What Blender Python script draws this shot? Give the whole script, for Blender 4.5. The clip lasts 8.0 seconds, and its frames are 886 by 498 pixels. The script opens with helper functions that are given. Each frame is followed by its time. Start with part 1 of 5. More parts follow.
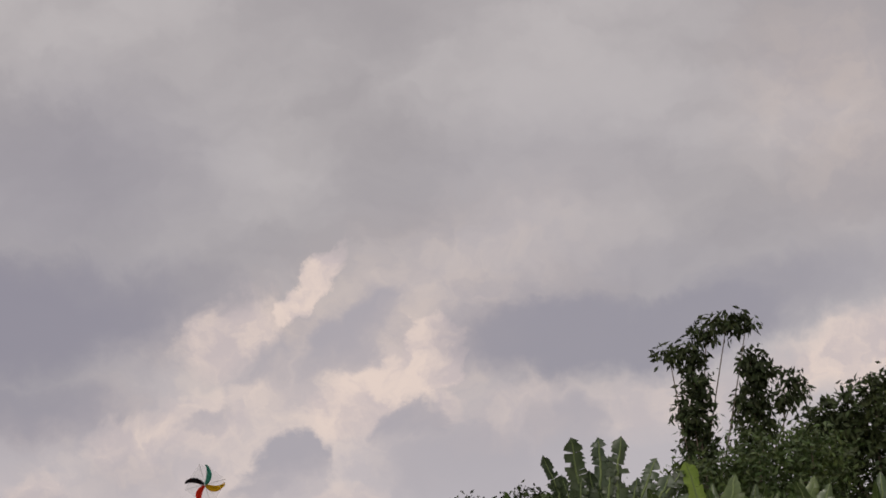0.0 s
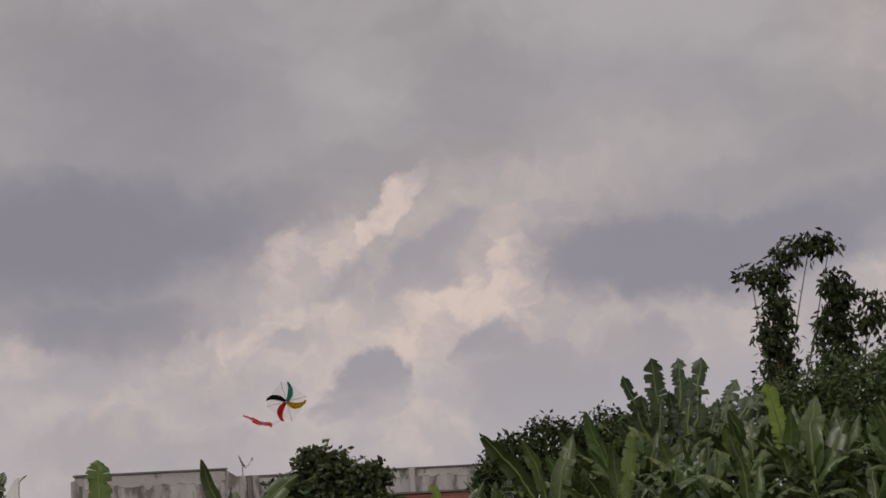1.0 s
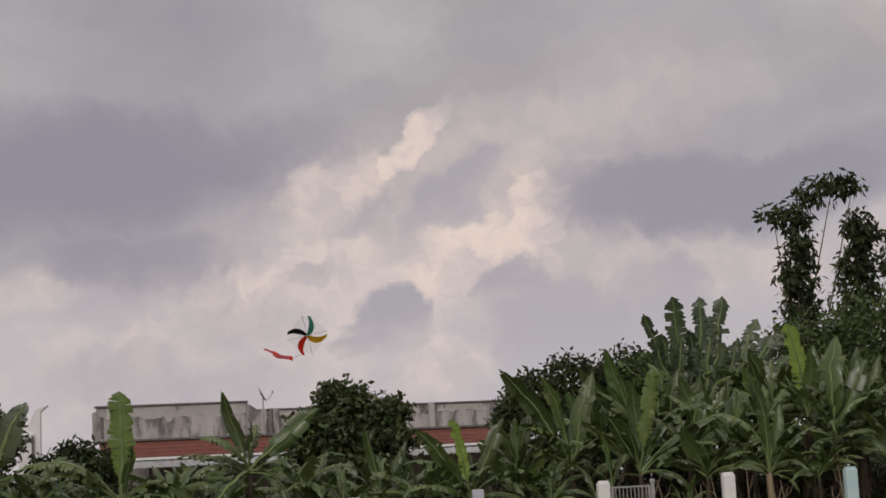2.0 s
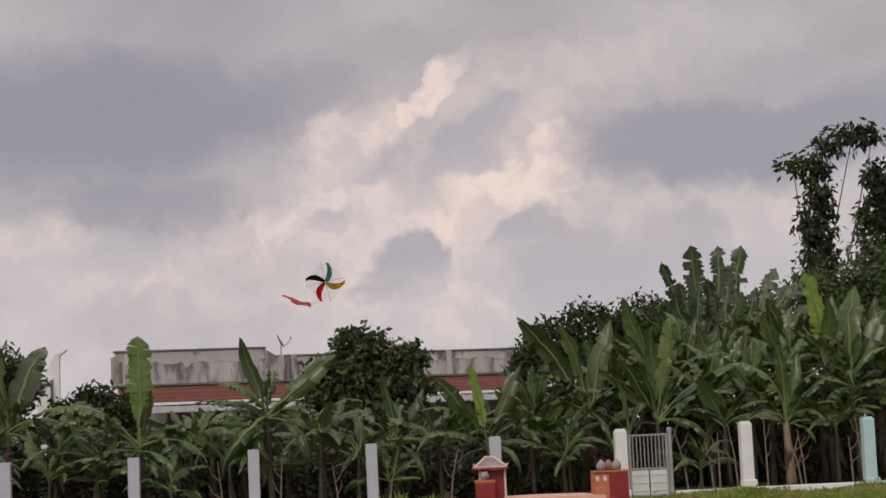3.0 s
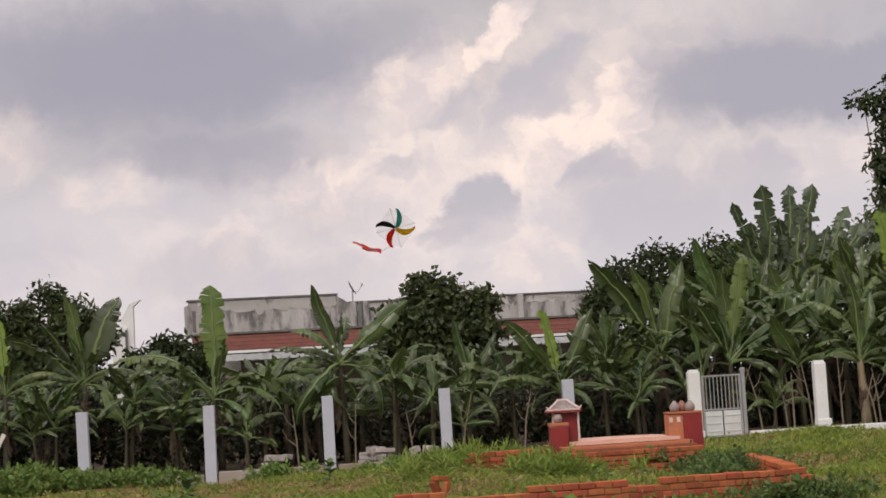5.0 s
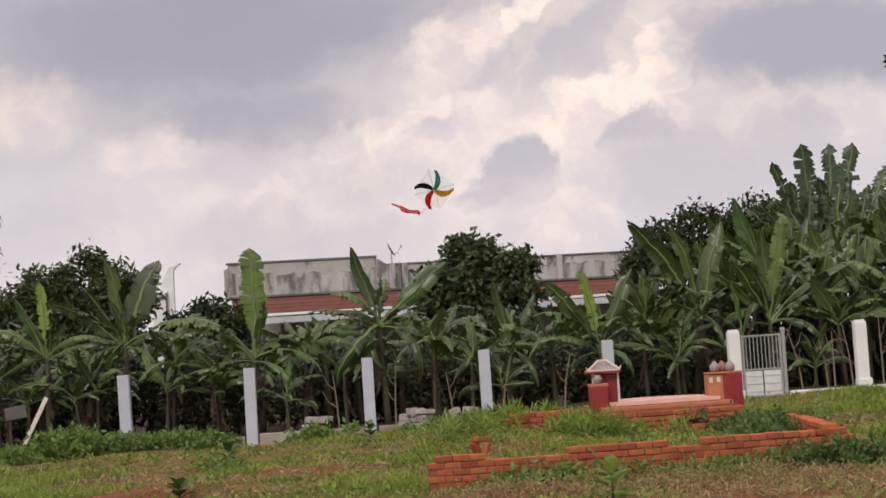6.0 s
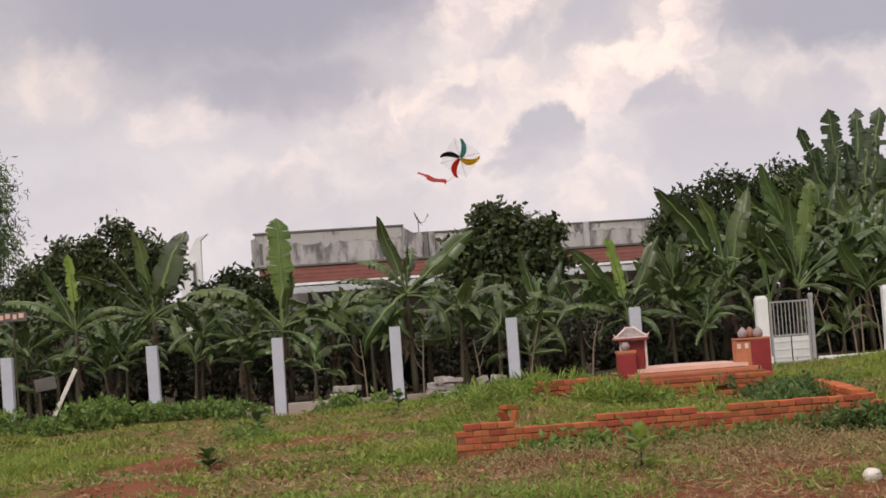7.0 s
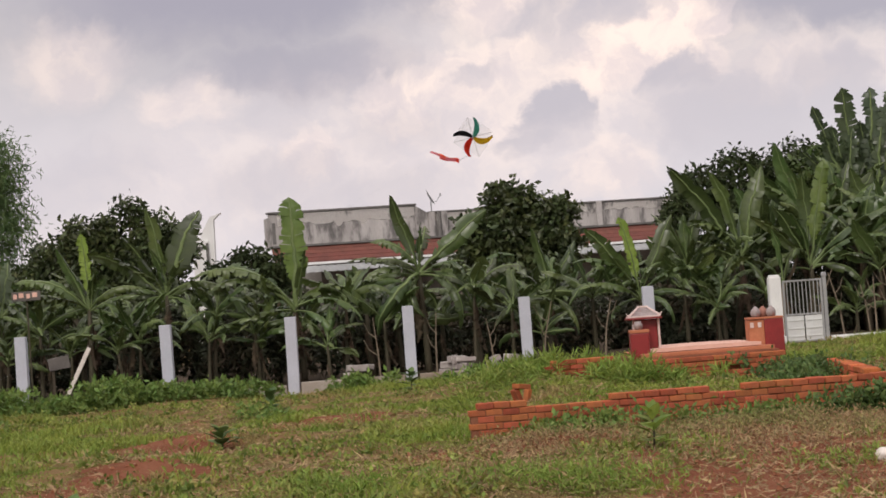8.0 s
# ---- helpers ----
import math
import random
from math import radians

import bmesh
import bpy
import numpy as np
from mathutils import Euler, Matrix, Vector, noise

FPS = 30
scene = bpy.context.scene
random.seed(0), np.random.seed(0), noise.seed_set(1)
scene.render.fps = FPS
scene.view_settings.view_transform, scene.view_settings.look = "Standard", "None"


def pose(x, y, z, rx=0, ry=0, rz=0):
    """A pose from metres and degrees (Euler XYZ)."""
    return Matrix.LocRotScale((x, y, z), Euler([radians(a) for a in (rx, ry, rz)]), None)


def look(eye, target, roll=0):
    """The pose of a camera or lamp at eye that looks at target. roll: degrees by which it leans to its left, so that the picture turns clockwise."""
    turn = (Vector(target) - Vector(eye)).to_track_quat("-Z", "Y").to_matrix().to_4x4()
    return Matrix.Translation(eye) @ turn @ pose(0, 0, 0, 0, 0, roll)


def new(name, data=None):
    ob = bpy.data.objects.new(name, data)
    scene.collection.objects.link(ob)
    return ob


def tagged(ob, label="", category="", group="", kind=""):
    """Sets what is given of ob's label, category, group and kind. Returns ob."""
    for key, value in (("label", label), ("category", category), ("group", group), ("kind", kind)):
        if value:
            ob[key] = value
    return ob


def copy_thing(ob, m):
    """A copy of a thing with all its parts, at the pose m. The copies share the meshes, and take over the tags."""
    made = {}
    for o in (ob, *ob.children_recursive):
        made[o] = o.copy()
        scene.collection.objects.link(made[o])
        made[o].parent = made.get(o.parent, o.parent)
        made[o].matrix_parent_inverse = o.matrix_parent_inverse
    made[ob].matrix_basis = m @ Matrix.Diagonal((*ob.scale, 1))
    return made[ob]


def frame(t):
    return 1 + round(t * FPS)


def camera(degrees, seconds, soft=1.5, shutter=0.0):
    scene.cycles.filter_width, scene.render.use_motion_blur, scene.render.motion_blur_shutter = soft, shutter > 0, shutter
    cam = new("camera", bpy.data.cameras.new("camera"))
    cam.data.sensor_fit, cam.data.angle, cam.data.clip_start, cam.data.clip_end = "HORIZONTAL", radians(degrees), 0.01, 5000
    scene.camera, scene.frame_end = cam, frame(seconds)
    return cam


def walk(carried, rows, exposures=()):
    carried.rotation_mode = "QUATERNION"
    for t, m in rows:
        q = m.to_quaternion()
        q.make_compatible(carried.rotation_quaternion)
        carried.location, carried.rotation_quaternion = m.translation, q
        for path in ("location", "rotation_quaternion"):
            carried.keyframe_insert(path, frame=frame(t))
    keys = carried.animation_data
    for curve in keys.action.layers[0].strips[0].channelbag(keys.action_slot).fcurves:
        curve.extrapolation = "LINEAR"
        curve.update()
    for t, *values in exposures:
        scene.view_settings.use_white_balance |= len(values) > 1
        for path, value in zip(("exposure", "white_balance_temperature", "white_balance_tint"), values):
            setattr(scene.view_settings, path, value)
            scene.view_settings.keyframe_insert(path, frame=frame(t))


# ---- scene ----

cam = camera(25.25, 8.0, soft=1.7)
EYE = (0.0, 0.0, 1.6)
# seconds, yaw, pitch, roll of a camera that turns where it stands
TURNS = [
    (0.0, -8.462, 10.968, -4.572), (0.5, -7.883, 10.605, -4.31), (0.7, -7.06, 9.93, -4.05), (1.0, -5.918, 8.817, -3.823),
    (1.5, -5.384, 7.162, -3.336), (1.7, -5.31, 7.04, -3.2), (2.8, -4.776, 6.268, -2.66), (3.0, -4.559, 5.508, -2.63),
    (3.5, -4.175, 4.797, -2.742), (4.0, -3.951, 4.58, -2.947), (4.2, -3.80, 4.43, -3.05), (5.3, -1.99, 3.97, -3.58),
    (5.5, -1.793, 3.94, -3.627), (6.0, -1.251, 2.97, -3.75), (6.5, -0.642, 2.5, -3.97), (7.0, -0.415, 2.114, -4.199),
    (7.5, -0.174, 1.79, -4.136), (8.0, 0.0, 1.538, -4.2)]


def held(yaw, pitch, roll):
    """The pose of the held camera."""
    return pose(*EYE, 90 + pitch, 0, yaw) @ pose(0, 0, 0, 0, 0, roll)


walk(cam, [(t, held(a, p, r)) for t, a, p, r in TURNS],
     exposures=[(0.0, -0.36), (0.7, -0.6), (1.0, -0.6), (1.5, -0.44), (2.4, -0.36), (3.0, -0.24), (3.5, 0.0), (4.0, 0.04), (6.0, 0.14), (8.0, 0.2)])

# ---------------------------------------------------------------- sky and sun
world = bpy.data.worlds.new("cloudy_sky")
scene.world = world
world.use_nodes = True


class Nodes:
    """Short hand for building node trees."""

    def __init__(self, tree):
        self.tree = tree
        tree.nodes.clear()

    def add(self, kind, operation=""):
        node = self.tree.nodes.new(kind)
        if operation:
            node.operation = operation
        return node

    def put(self, socket, value):
        if isinstance(value, bpy.types.NodeSocket):
            self.tree.links.new(value, socket)
        else:
            socket.default_value = value

    def math(self, op, a, b=0.0, c=0.0, clamp=False):
        node = self.add("ShaderNodeMath", op)
        node.use_clamp = clamp
        for i, v in enumerate((a, b, c)):
            self.put(node.inputs[i], v)
        return node.outputs[0]

    def noise(self, vector, scale, detail=4.0, rough=0.55, distortion=0.0):
        node = self.add("ShaderNodeTexNoise")
        self.put(node.inputs["Vector"], vector)
        node.inputs["Scale"].default_value, node.inputs["Detail"].default_value = scale, detail
        node.inputs["Roughness"].default_value, node.inputs["Distortion"].default_value = rough, distortion
        return node

    def ramp(self, value, low, high, a=0.0, b=1.0, smooth=True):
        node = self.add("ShaderNodeMapRange")
        node.interpolation_type = "SMOOTHSTEP" if smooth else "LINEAR"
        for key, v in (("Value", value), ("From Min", low), ("From Max", high), ("To Min", a), ("To Max", b)):
            self.put(node.inputs[key], v)
        return node.outputs[0]

    def mix(self, factor, a, b, blend="MIX"):
        node = self.add("ShaderNodeMix")
        node.data_type, node.blend_type = "RGBA", blend
        self.put(node.inputs[0], factor)
        for socket, v in ((node.inputs[6], a), (node.inputs[7], b)):
            self.put(socket, v if isinstance(v, bpy.types.NodeSocket) else (*v[:3], 1.0))
        return node.outputs[2]


SUN_HEIGHT, SUN_TURN = 36.0, 200.0   # degrees; the turn is clockwise from the way ahead


def build_sky():
    n = Nodes(world.node_tree)
    coords = n.add("ShaderNodeTexCoord").outputs["Generated"]
    parts = n.add("ShaderNodeSeparateXYZ")
    n.put(parts.inputs[0], coords)
    x, y, z = parts.outputs
    deg = 180 / math.pi
    az = n.math("MULTIPLY", n.math("ARCTAN2", x, y), deg)
    el = n.math("MULTIPLY", n.math("ARCSINE", z), deg)
    flat = n.add("ShaderNodeCombineXYZ")
    n.put(flat.inputs[0], az)
    n.put(flat.inputs[1], el)
    spot = flat.outputs[0]
    # billows that push the outlines of the cloud masses about
    def pushed(vector, scale, detail, rough, wide, high):
        lump = n.noise(vector, scale, detail, rough)
        shift = n.add("ShaderNodeVectorMath", operation="MULTIPLY_ADD")
        n.put(shift.inputs[0], lump.outputs["Color"])
        shift.inputs[1].default_value, shift.inputs[2].default_value = (wide, high, 0), (-wide / 2, -high / 2, 0)
        total = n.add("ShaderNodeVectorMath", operation="ADD")
        n.put(total.inputs[0], vector)
        n.put(total.inputs[1], shift.outputs[0])
        return total.outputs[0]

    warped = pushed(pushed(spot, 0.3, 2.0, 0.5, 1.5, 1.1), 1.1, 6.0, 0.58, 1.7, 1.4)

    def mass(a, e, wide, high, turn, soft=0.5, fade=0.0):
        """How far a direction lies inside a cloud mass round (a, e), all in degrees; fade: how far its foot dissolves."""
        m = n.add("ShaderNodeMapping")
        m.vector_type = "TEXTURE"
        n.put(m.inputs["Vector"], warped)
        m.inputs["Location"].default_value = (a, e, 0)
        m.inputs["Rotation"].default_value = (0, 0, radians(turn))
        m.inputs["Scale"].default_value = (wide, high, 1)
        length = n.add("ShaderNodeVectorMath", operation="LENGTH")
        n.put(length.inputs[0], m.outputs[0])
        whole = n.ramp(length.outputs["Value"], 1 + soft * 1.05, 1 - soft * 0.95)
        if not fade:
            return whole
        local = n.add("ShaderNodeSeparateXYZ")
        n.put(local.inputs[0], m.outputs[0])
        return n.math("MULTIPLY", whole, n.ramp(local.outputs[1], -1.1, 0.5, 1 - fade, 1.0))

    def joined(items):
        total = None
        for strength, *shape in items:
            v = n.math("MULTIPLY", mass(*shape), strength)
            total = v if total is None else n.math("MAXIMUM", total, v)
        return total

    streak = n.add("ShaderNodeMapping")
    n.put(streak.inputs["Vector"], warped)
    streak.inputs["Scale"].default_value = (0.07, 0.13, 1)
    deck = n.noise(streak.outputs[0], 1.6, 5.0, 0.5).outputs["Fac"]
    soft_grey = n.mix(n.ramp(deck, 0.32, 0.68), (0.488, 0.45, 0.463), (0.662, 0.613, 0.615))
    lower = n.ramp(el, 9.5, 4.0)
    soft_grey = n.mix(n.math("MULTIPLY", lower, 0.8), soft_grey, (0.68, 0.63, 0.672))
    colour = n.mix(joined(DARK_MASSES), soft_grey, (0.368, 0.345, 0.41))
    relief = n.noise(warped, 0.75, 5.0, 0.55).outputs["Fac"]
    peach = n.mix(n.ramp(relief, 0.36, 0.66), (0.765, 0.65, 0.645), (1.03, 0.84, 0.745))
    colour = n.mix(joined(BRIGHT_MASSES), colour, peach)
    colour = n.mix(joined(NEAR_DARK_MASSES), colour, (0.40, 0.378, 0.44))
    colour = n.mix(joined(FRONT_MASSES), colour, (0.515, 0.477, 0.525))
    # the deck is brighter towards the zenith, as an overcast sky is
    zenith = n.ramp(el, 16.0, 80.0, 1.0, 2.2)
    lift = n.add("ShaderNodeVectorMath", operation="SCALE")
    n.put(lift.inputs[0], colour)
    n.put(lift.inputs["Scale"], zenith)
    sky = n.add("ShaderNodeTexSky")
    sky.sky_type, sky.sun_disc = "NISHITA", False
    sky.sun_elevation, sky.sun_rotation = radians(SUN_HEIGHT), radians(SUN_TURN)
    blue = n.add("ShaderNodeBackground")
    n.put(blue.inputs[0], sky.outputs[0])
    blue.inputs[1].default_value = 0.06
    grey = n.add("ShaderNodeBackground")
    n.put(grey.inputs[0], lift.outputs[0])
    cover = n.add("ShaderNodeMixShader")
    cover.inputs[0].default_value = 0.96
    n.put(cover.inputs[1], blue.outputs[0])
    n.put(cover.inputs[2], grey.outputs[0])
    out = n.add("ShaderNodeOutputWorld")
    n.put(out.inputs[0], cover.outputs[0])


# strength, azimuth, elevation, half width, half height, turn, softness, fading of the foot
DARK_MASSES = [
    (0.95, -5.17, 9.71, 6.87, 1.96, -1, 0.6),
    (0.75, -3.81, 7.09, 3.11, 0.98, -5, 0.6),
    (0.2, 1.76, 11.12, 3.27, 0.98, 3, 0.8),
    (0.5, -2.72, 13.42, 4.26, 2.62, 3, 0.8),
    (0.25, 10.55, 12.62, 4.91, 1.96, 8, 0.9),
    (0.2, 16.08, 9.64, 6.55, 1.47, 11, 0.7),
]
BRIGHT_MASSES = [
    (0.6, 4.55, 7.09, 6.87, 2.62, 25, 0.8),
    (0.95, 6.2, 7.17, 3.11, 1.06, 25, 0.5),
    (0.95, 7.89, 7.98, 1.01, 1.23, 8, 0.16),
    (0.8, 7.82, 6.59, 0.98, 0.65, -17, 0.5),
    (0.95, 4.5, 10.2, 1.6, 0.5, 41, 0.3),
    (0.85, 2.2, 8.84, 1.7, 1.0, 25, 0.45),
    (0.75, 1.23, 6.58, 2.78, 0.98, 21, 0.6),
    (0.75, -0.94, 5.69, 1.31, 0.98, 8, 0.5),
    (0.7, -3.82, 4.5, 1.01, 0.79, 3, 0.5),
    (0.5, -6.89, 6.21, 1.31, 0.65, -7, 0.6),
    (0.55, 4.87, 3.63, 1.47, 0.98, 13, 0.5),
    (0.5, 10.41, 6.04, 1.96, 0.9, 13, 0.6),
    (0.6, 9.41, 9.59, 0.2, 0.13, 3, 0.5),
    (0.35, -2.94, 4.46, 6.87, 1.8, 8, 0.9),
    (0.45, 14.28, 6.03, 2.62, 0.82, 3, 0.7),
    (0.3, -6.96, 3.97, 3.27, 1.31, 3, 0.9),
    (0.85, 20.31, 7.09, 2.45, 0.98, 13, 0.5),
    (0.3, 20.34, 14.02, 2.29, 2.62, 43, 0.9),
    (0.5, -10.3, 7.56, 1.48, 0.98, 0, 0.6),
]
NEAR_DARK_MASSES = [
    (0.9, 11.7, 8.25, 3.3, 1.25, -3, 0.4),
    (0.9, 15.2, 8.15, 3.6, 1.0, 7, 0.45),
    (0.6, 17.0, 8.7, 4.5, 0.9, 8, 0.6),
    (0.35, 12.0, 9.6, 3.5, 1.0, 5, 0.8),
]
FRONT_MASSES = [
    (0.85, 5.62, 8.75, 1.8, 0.79, 33, 0.32, 0.5),
    (0.7, 3.28, 8.13, 0.98, 0.52, 28, 0.4, 0.5),
    (0.95, 3.54, 4.95, 1.28, 0.95, 3, 0.17, 0.9),
    (0.7, 2.61, 4.48, 0.98, 0.36, 8, 0.4, 0.5),
    (0.85, 7.2, 5.81, 1.11, 0.95, -12, 0.22, 0.9),
    (0.6, 8.69, 4.58, 2.45, 1.47, -7, 0.45, 0.3),
    (0.6, 11.58, 5.23, 1.23, 1.23, 13, 0.3, 0.6),
    (0.5, 1.23, 6.5, 0.69, 0.33, 23, 0.35, 0.7),
    (0.45, -0.97, 4.88, 1.47, 0.74, 3, 0.5, 0.6),
    (0.35, -4.83, 5.51, 1.31, 0.65, 3, 0.5, 0.6),
    (0.45, -2.18, 3.13, 2.62, 0.65, 8, 0.6, 0.4),
    (0.45, -4.5, 3.68, 1.96, 0.82, 3, 0.5, 0.5),
    (0.4, -10.44, 4.06, 2.45, 0.98, 8, 0.5, 0.5),
]
build_sky()

sun = new("sun", bpy.data.lights.new("sun", "SUN"))
sun.data.energy, sun.data.angle, sun.data.color = 1.5, radians(25), (1.0, 0.93, 0.85)
turn, rise = radians(SUN_TURN), radians(SUN_HEIGHT)
sun.matrix_world = look((math.sin(turn) * math.cos(rise) * 50, math.cos(turn) * math.cos(rise) * 50, math.sin(rise) * 50), (0, 0, 0))

# ---------------------------------------------------------------- materials


def surface(name, a, b, scale=3.0, rough=0.8, bump=0.3, fine=60.0, stain=None, stain_at=(0.55, 0.72), thin=0.0, piece=0.0, apart=True, gloss=0.3, stain_scale=0.8, spread=(1, 1, 1)):
    """A two-scale mottled surface; stain: a third colour in patches, thin: share of light let through, piece: how far pieces differ."""
    m = bpy.data.materials.new(name)
    m.use_nodes = True
    n = Nodes(m.node_tree)
    place = n.add("ShaderNodeTexCoord").outputs["Object"]
    if spread != (1, 1, 1):
        stretch = n.add("ShaderNodeMapping")
        n.put(stretch.inputs["Vector"], place)
        stretch.inputs["Scale"].default_value = spread
        place = stretch.outputs[0]
    broad = n.noise(place, scale, 4.0).outputs["Fac"]
    grain = n.noise(place, fine, 3.0, 0.6).outputs["Fac"]
    colour = n.mix(n.ramp(broad, 0.3, 0.7), a, b)
    if stain:
        patch = n.noise(place, stain_scale, 5.0, 0.6).outputs["Fac"]
        colour = n.mix(n.ramp(patch, *stain_at), colour, stain)
    colour = n.mix(n.ramp(grain, 0.3, 0.7, 0.0, 0.35), colour, tuple(v * 0.6 for v in a))
    if piece:
        info = n.add("ShaderNodeObjectInfo").outputs["Random"]
        island = n.add("ShaderNodeNewGeometry").outputs["Random Per Island"]
        both = n.math("FRACT", n.math("ADD", info, island)) if apart else info
        hsv = n.add("ShaderNodeHueSaturation")
        n.put(hsv.inputs["Color"], colour)
        n.put(hsv.inputs["Value"], n.ramp(both, 0, 1, 1 - piece, 1 + piece, False))
        n.put(hsv.inputs["Hue"], n.ramp(n.math("FRACT", n.math("MULTIPLY", both, 7.3)), 0, 1, 0.5 - piece * 0.05, 0.5 + piece * 0.05, False))
        colour = hsv.outputs[0]
    bsdf = n.add("ShaderNodeBsdfPrincipled")
    n.put(bsdf.inputs["Base Color"], colour)
    bsdf.inputs["Specular IOR Level"].default_value = gloss
    n.put(bsdf.inputs["Roughness"], n.ramp(grain, 0.2, 0.8, rough - 0.1, min(1, rough + 0.1)))
    if bump:
        lump = n.add("ShaderNodeBump")
        lump.inputs["Strength"].default_value, lump.inputs["Distance"].default_value = bump, 0.02
        n.put(lump.inputs["Height"], n.math("ADD", grain, broad))
        n.put(bsdf.inputs["Normal"], lump.outputs[0])
    result = bsdf.outputs[0]
    if thin:
        through_leaf = n.add("ShaderNodeBsdfTranslucent")
        n.put(through_leaf.inputs[0], colour)
        blend = n.add("ShaderNodeMixShader")
        blend.inputs[0].default_value = thin
        n.put(blend.inputs[1], result)
        n.put(blend.inputs[2], through_leaf.outputs[0])
        result = blend.outputs[0]
    out = n.add("ShaderNodeOutputMaterial")
    n.put(out.inputs[0], result)
    return m


BLADE = surface("grass_blade", (0.155, 0.235, 0.036), (0.30, 0.345, 0.068), 1.3, 0.7, 0.0, 20.0, (0.38, 0.28, 0.13), (0.54, 0.66), thin=0.3, piece=0.35, stain_scale=0.5)
CREEPER = surface("half_dry_creeper", (0.17, 0.20, 0.06), (0.27, 0.25, 0.09), 1.2, 0.8, 0.0, 20.0, (0.33, 0.22, 0.12), (0.42, 0.58), thin=0.2, piece=0.4)
WEED = surface("weed_leaf", (0.13, 0.21, 0.05), (0.20, 0.28, 0.07), 2.0, 0.6, 0.0, 20.0, thin=0.3, piece=0.35)
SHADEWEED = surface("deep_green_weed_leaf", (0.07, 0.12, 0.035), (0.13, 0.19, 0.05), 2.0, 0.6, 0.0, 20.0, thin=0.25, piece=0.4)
TUFT = surface("bright_grass_tuft", (0.20, 0.30, 0.055), (0.30, 0.37, 0.085), 2.0, 0.6, 0.0, 20.0, (0.36, 0.34, 0.12), (0.58, 0.7), thin=0.35, piece=0.35)
SOIL = surface("red_soil", (0.26, 0.095, 0.05), (0.34, 0.15, 0.085), 2.5, 0.95, 0.8, 25.0, gloss=0.1)
CLAY = surface("dusty_clay", (0.34, 0.16, 0.12), (0.26, 0.12, 0.09), 4.0, 0.8, 0.2, 50.0)
DULLBOARD = surface("weathered_grey_board", (0.15, 0.135, 0.125), (0.10, 0.09, 0.085), 2.0, 0.9, 0.3, 30.0)
POST = surface("grey_post_paint", (0.52, 0.53, 0.60), (0.46, 0.47, 0.53), 2.0, 0.7, 0.15, 60.0, (0.40, 0.40, 0.42), (0.6, 0.8))
WHITE = surface("white_limewash", (0.80, 0.80, 0.79), (0.72, 0.71, 0.70), 1.5, 0.75, 0.2, 50.0, (0.58, 0.55, 0.50), (0.6, 0.8))
AQUA = surface("pale_aqua_paint", (0.50, 0.66, 0.68), (0.44, 0.60, 0.62), 1.5, 0.7, 0.2, 50.0, (0.6, 0.62, 0.6), (0.6, 0.8))
STEEL = surface("grey_gate_paint", (0.36, 0.36, 0.36), (0.28, 0.28, 0.28), 5.0, 0.5, 0.1, 80.0)
PANEL = surface("white_gate_panel_paint", (0.66, 0.67, 0.66), (0.58, 0.58, 0.57), 3.0, 0.6, 0.1, 60.0)
BRICK = surface("red_clay_brick", (0.52, 0.145, 0.058), (0.40, 0.105, 0.044), 5.0, 0.9, 0.5, 70.0, (0.22, 0.085, 0.05), (0.48, 0.68), piece=0.22, gloss=0.15)
MORTAR = surface("dusty_mortar", (0.26, 0.11, 0.065), (0.20, 0.085, 0.05), 4.0, 0.95, 0.5, 60.0, gloss=0.1)
REDTILE = surface("dark_red_glazed_tile", (0.27, 0.025, 0.024), (0.20, 0.018, 0.018), 3.0, 0.4, 0.05, 40.0, gloss=0.5)
PINK = surface("pale_pink_plaster", (0.76, 0.48, 0.39), (0.64, 0.38, 0.30), 3.0, 0.85, 0.2, 50.0, (0.45, 0.24, 0.17), (0.58, 0.75))
PALEPINK = surface("pale_pinkish_plaster", (0.74, 0.60, 0.56), (0.64, 0.48, 0.44), 6.0, 0.8, 0.2, 50.0)
ASHGREY = surface("ash_grey_glazed_clay", (0.36, 0.30, 0.29), (0.22, 0.17, 0.165), 9.0, 0.6, 0.2, 50.0, (0.34, 0.15, 0.12), (0.56, 0.68), stain_scale=9.0)
CONCRETE = surface("weathered_concrete", (0.52, 0.49, 0.475), (0.36, 0.335, 0.325), 1.6, 0.9, 0.3, 25.0, (0.12, 0.113, 0.11), (0.47, 0.66), stain_scale=2.6, spread=(1.0, 1.0, 0.3))
LIMEBAND = surface("flaking_lime_plaster", (0.90, 0.87, 0.84), (0.79, 0.75, 0.72), 1.6, 0.9, 0.3, 25.0, (0.15, 0.14, 0.135), (0.55, 0.68), stain_scale=1.9, spread=(1.0, 1.0, 0.5))
LEDGEBRICK = surface("orange_brick_plaster", (0.50, 0.19, 0.10), (0.42, 0.145, 0.075), 3.0, 0.9, 0.3, 50.0, (0.30, 0.12, 0.07), (0.5, 0.7))
# dark coping tone; also paints the shade of the ledge line and openings
DARKEDGE = surface("dark_concrete_and_shade", (0.13, 0.125, 0.12), (0.20, 0.19, 0.18), 2.0, 0.95, 0.4, 30.0)
TILEROOF = surface("red_brown_roof_tile", (0.19, 0.068, 0.052), (0.14, 0.055, 0.044), 3.0, 0.85, 0.4, 30.0, piece=0.06)
SHEET = surface("pale_sheet_roof", (0.66, 0.68, 0.68), (0.56, 0.57, 0.57), 1.0, 0.5, 0.1, 30.0)
WALLPAINT = surface("dim_wall_paint", (0.30, 0.28, 0.25), (0.23, 0.21, 0.19), 1.0, 0.9, 0.2, 30.0)
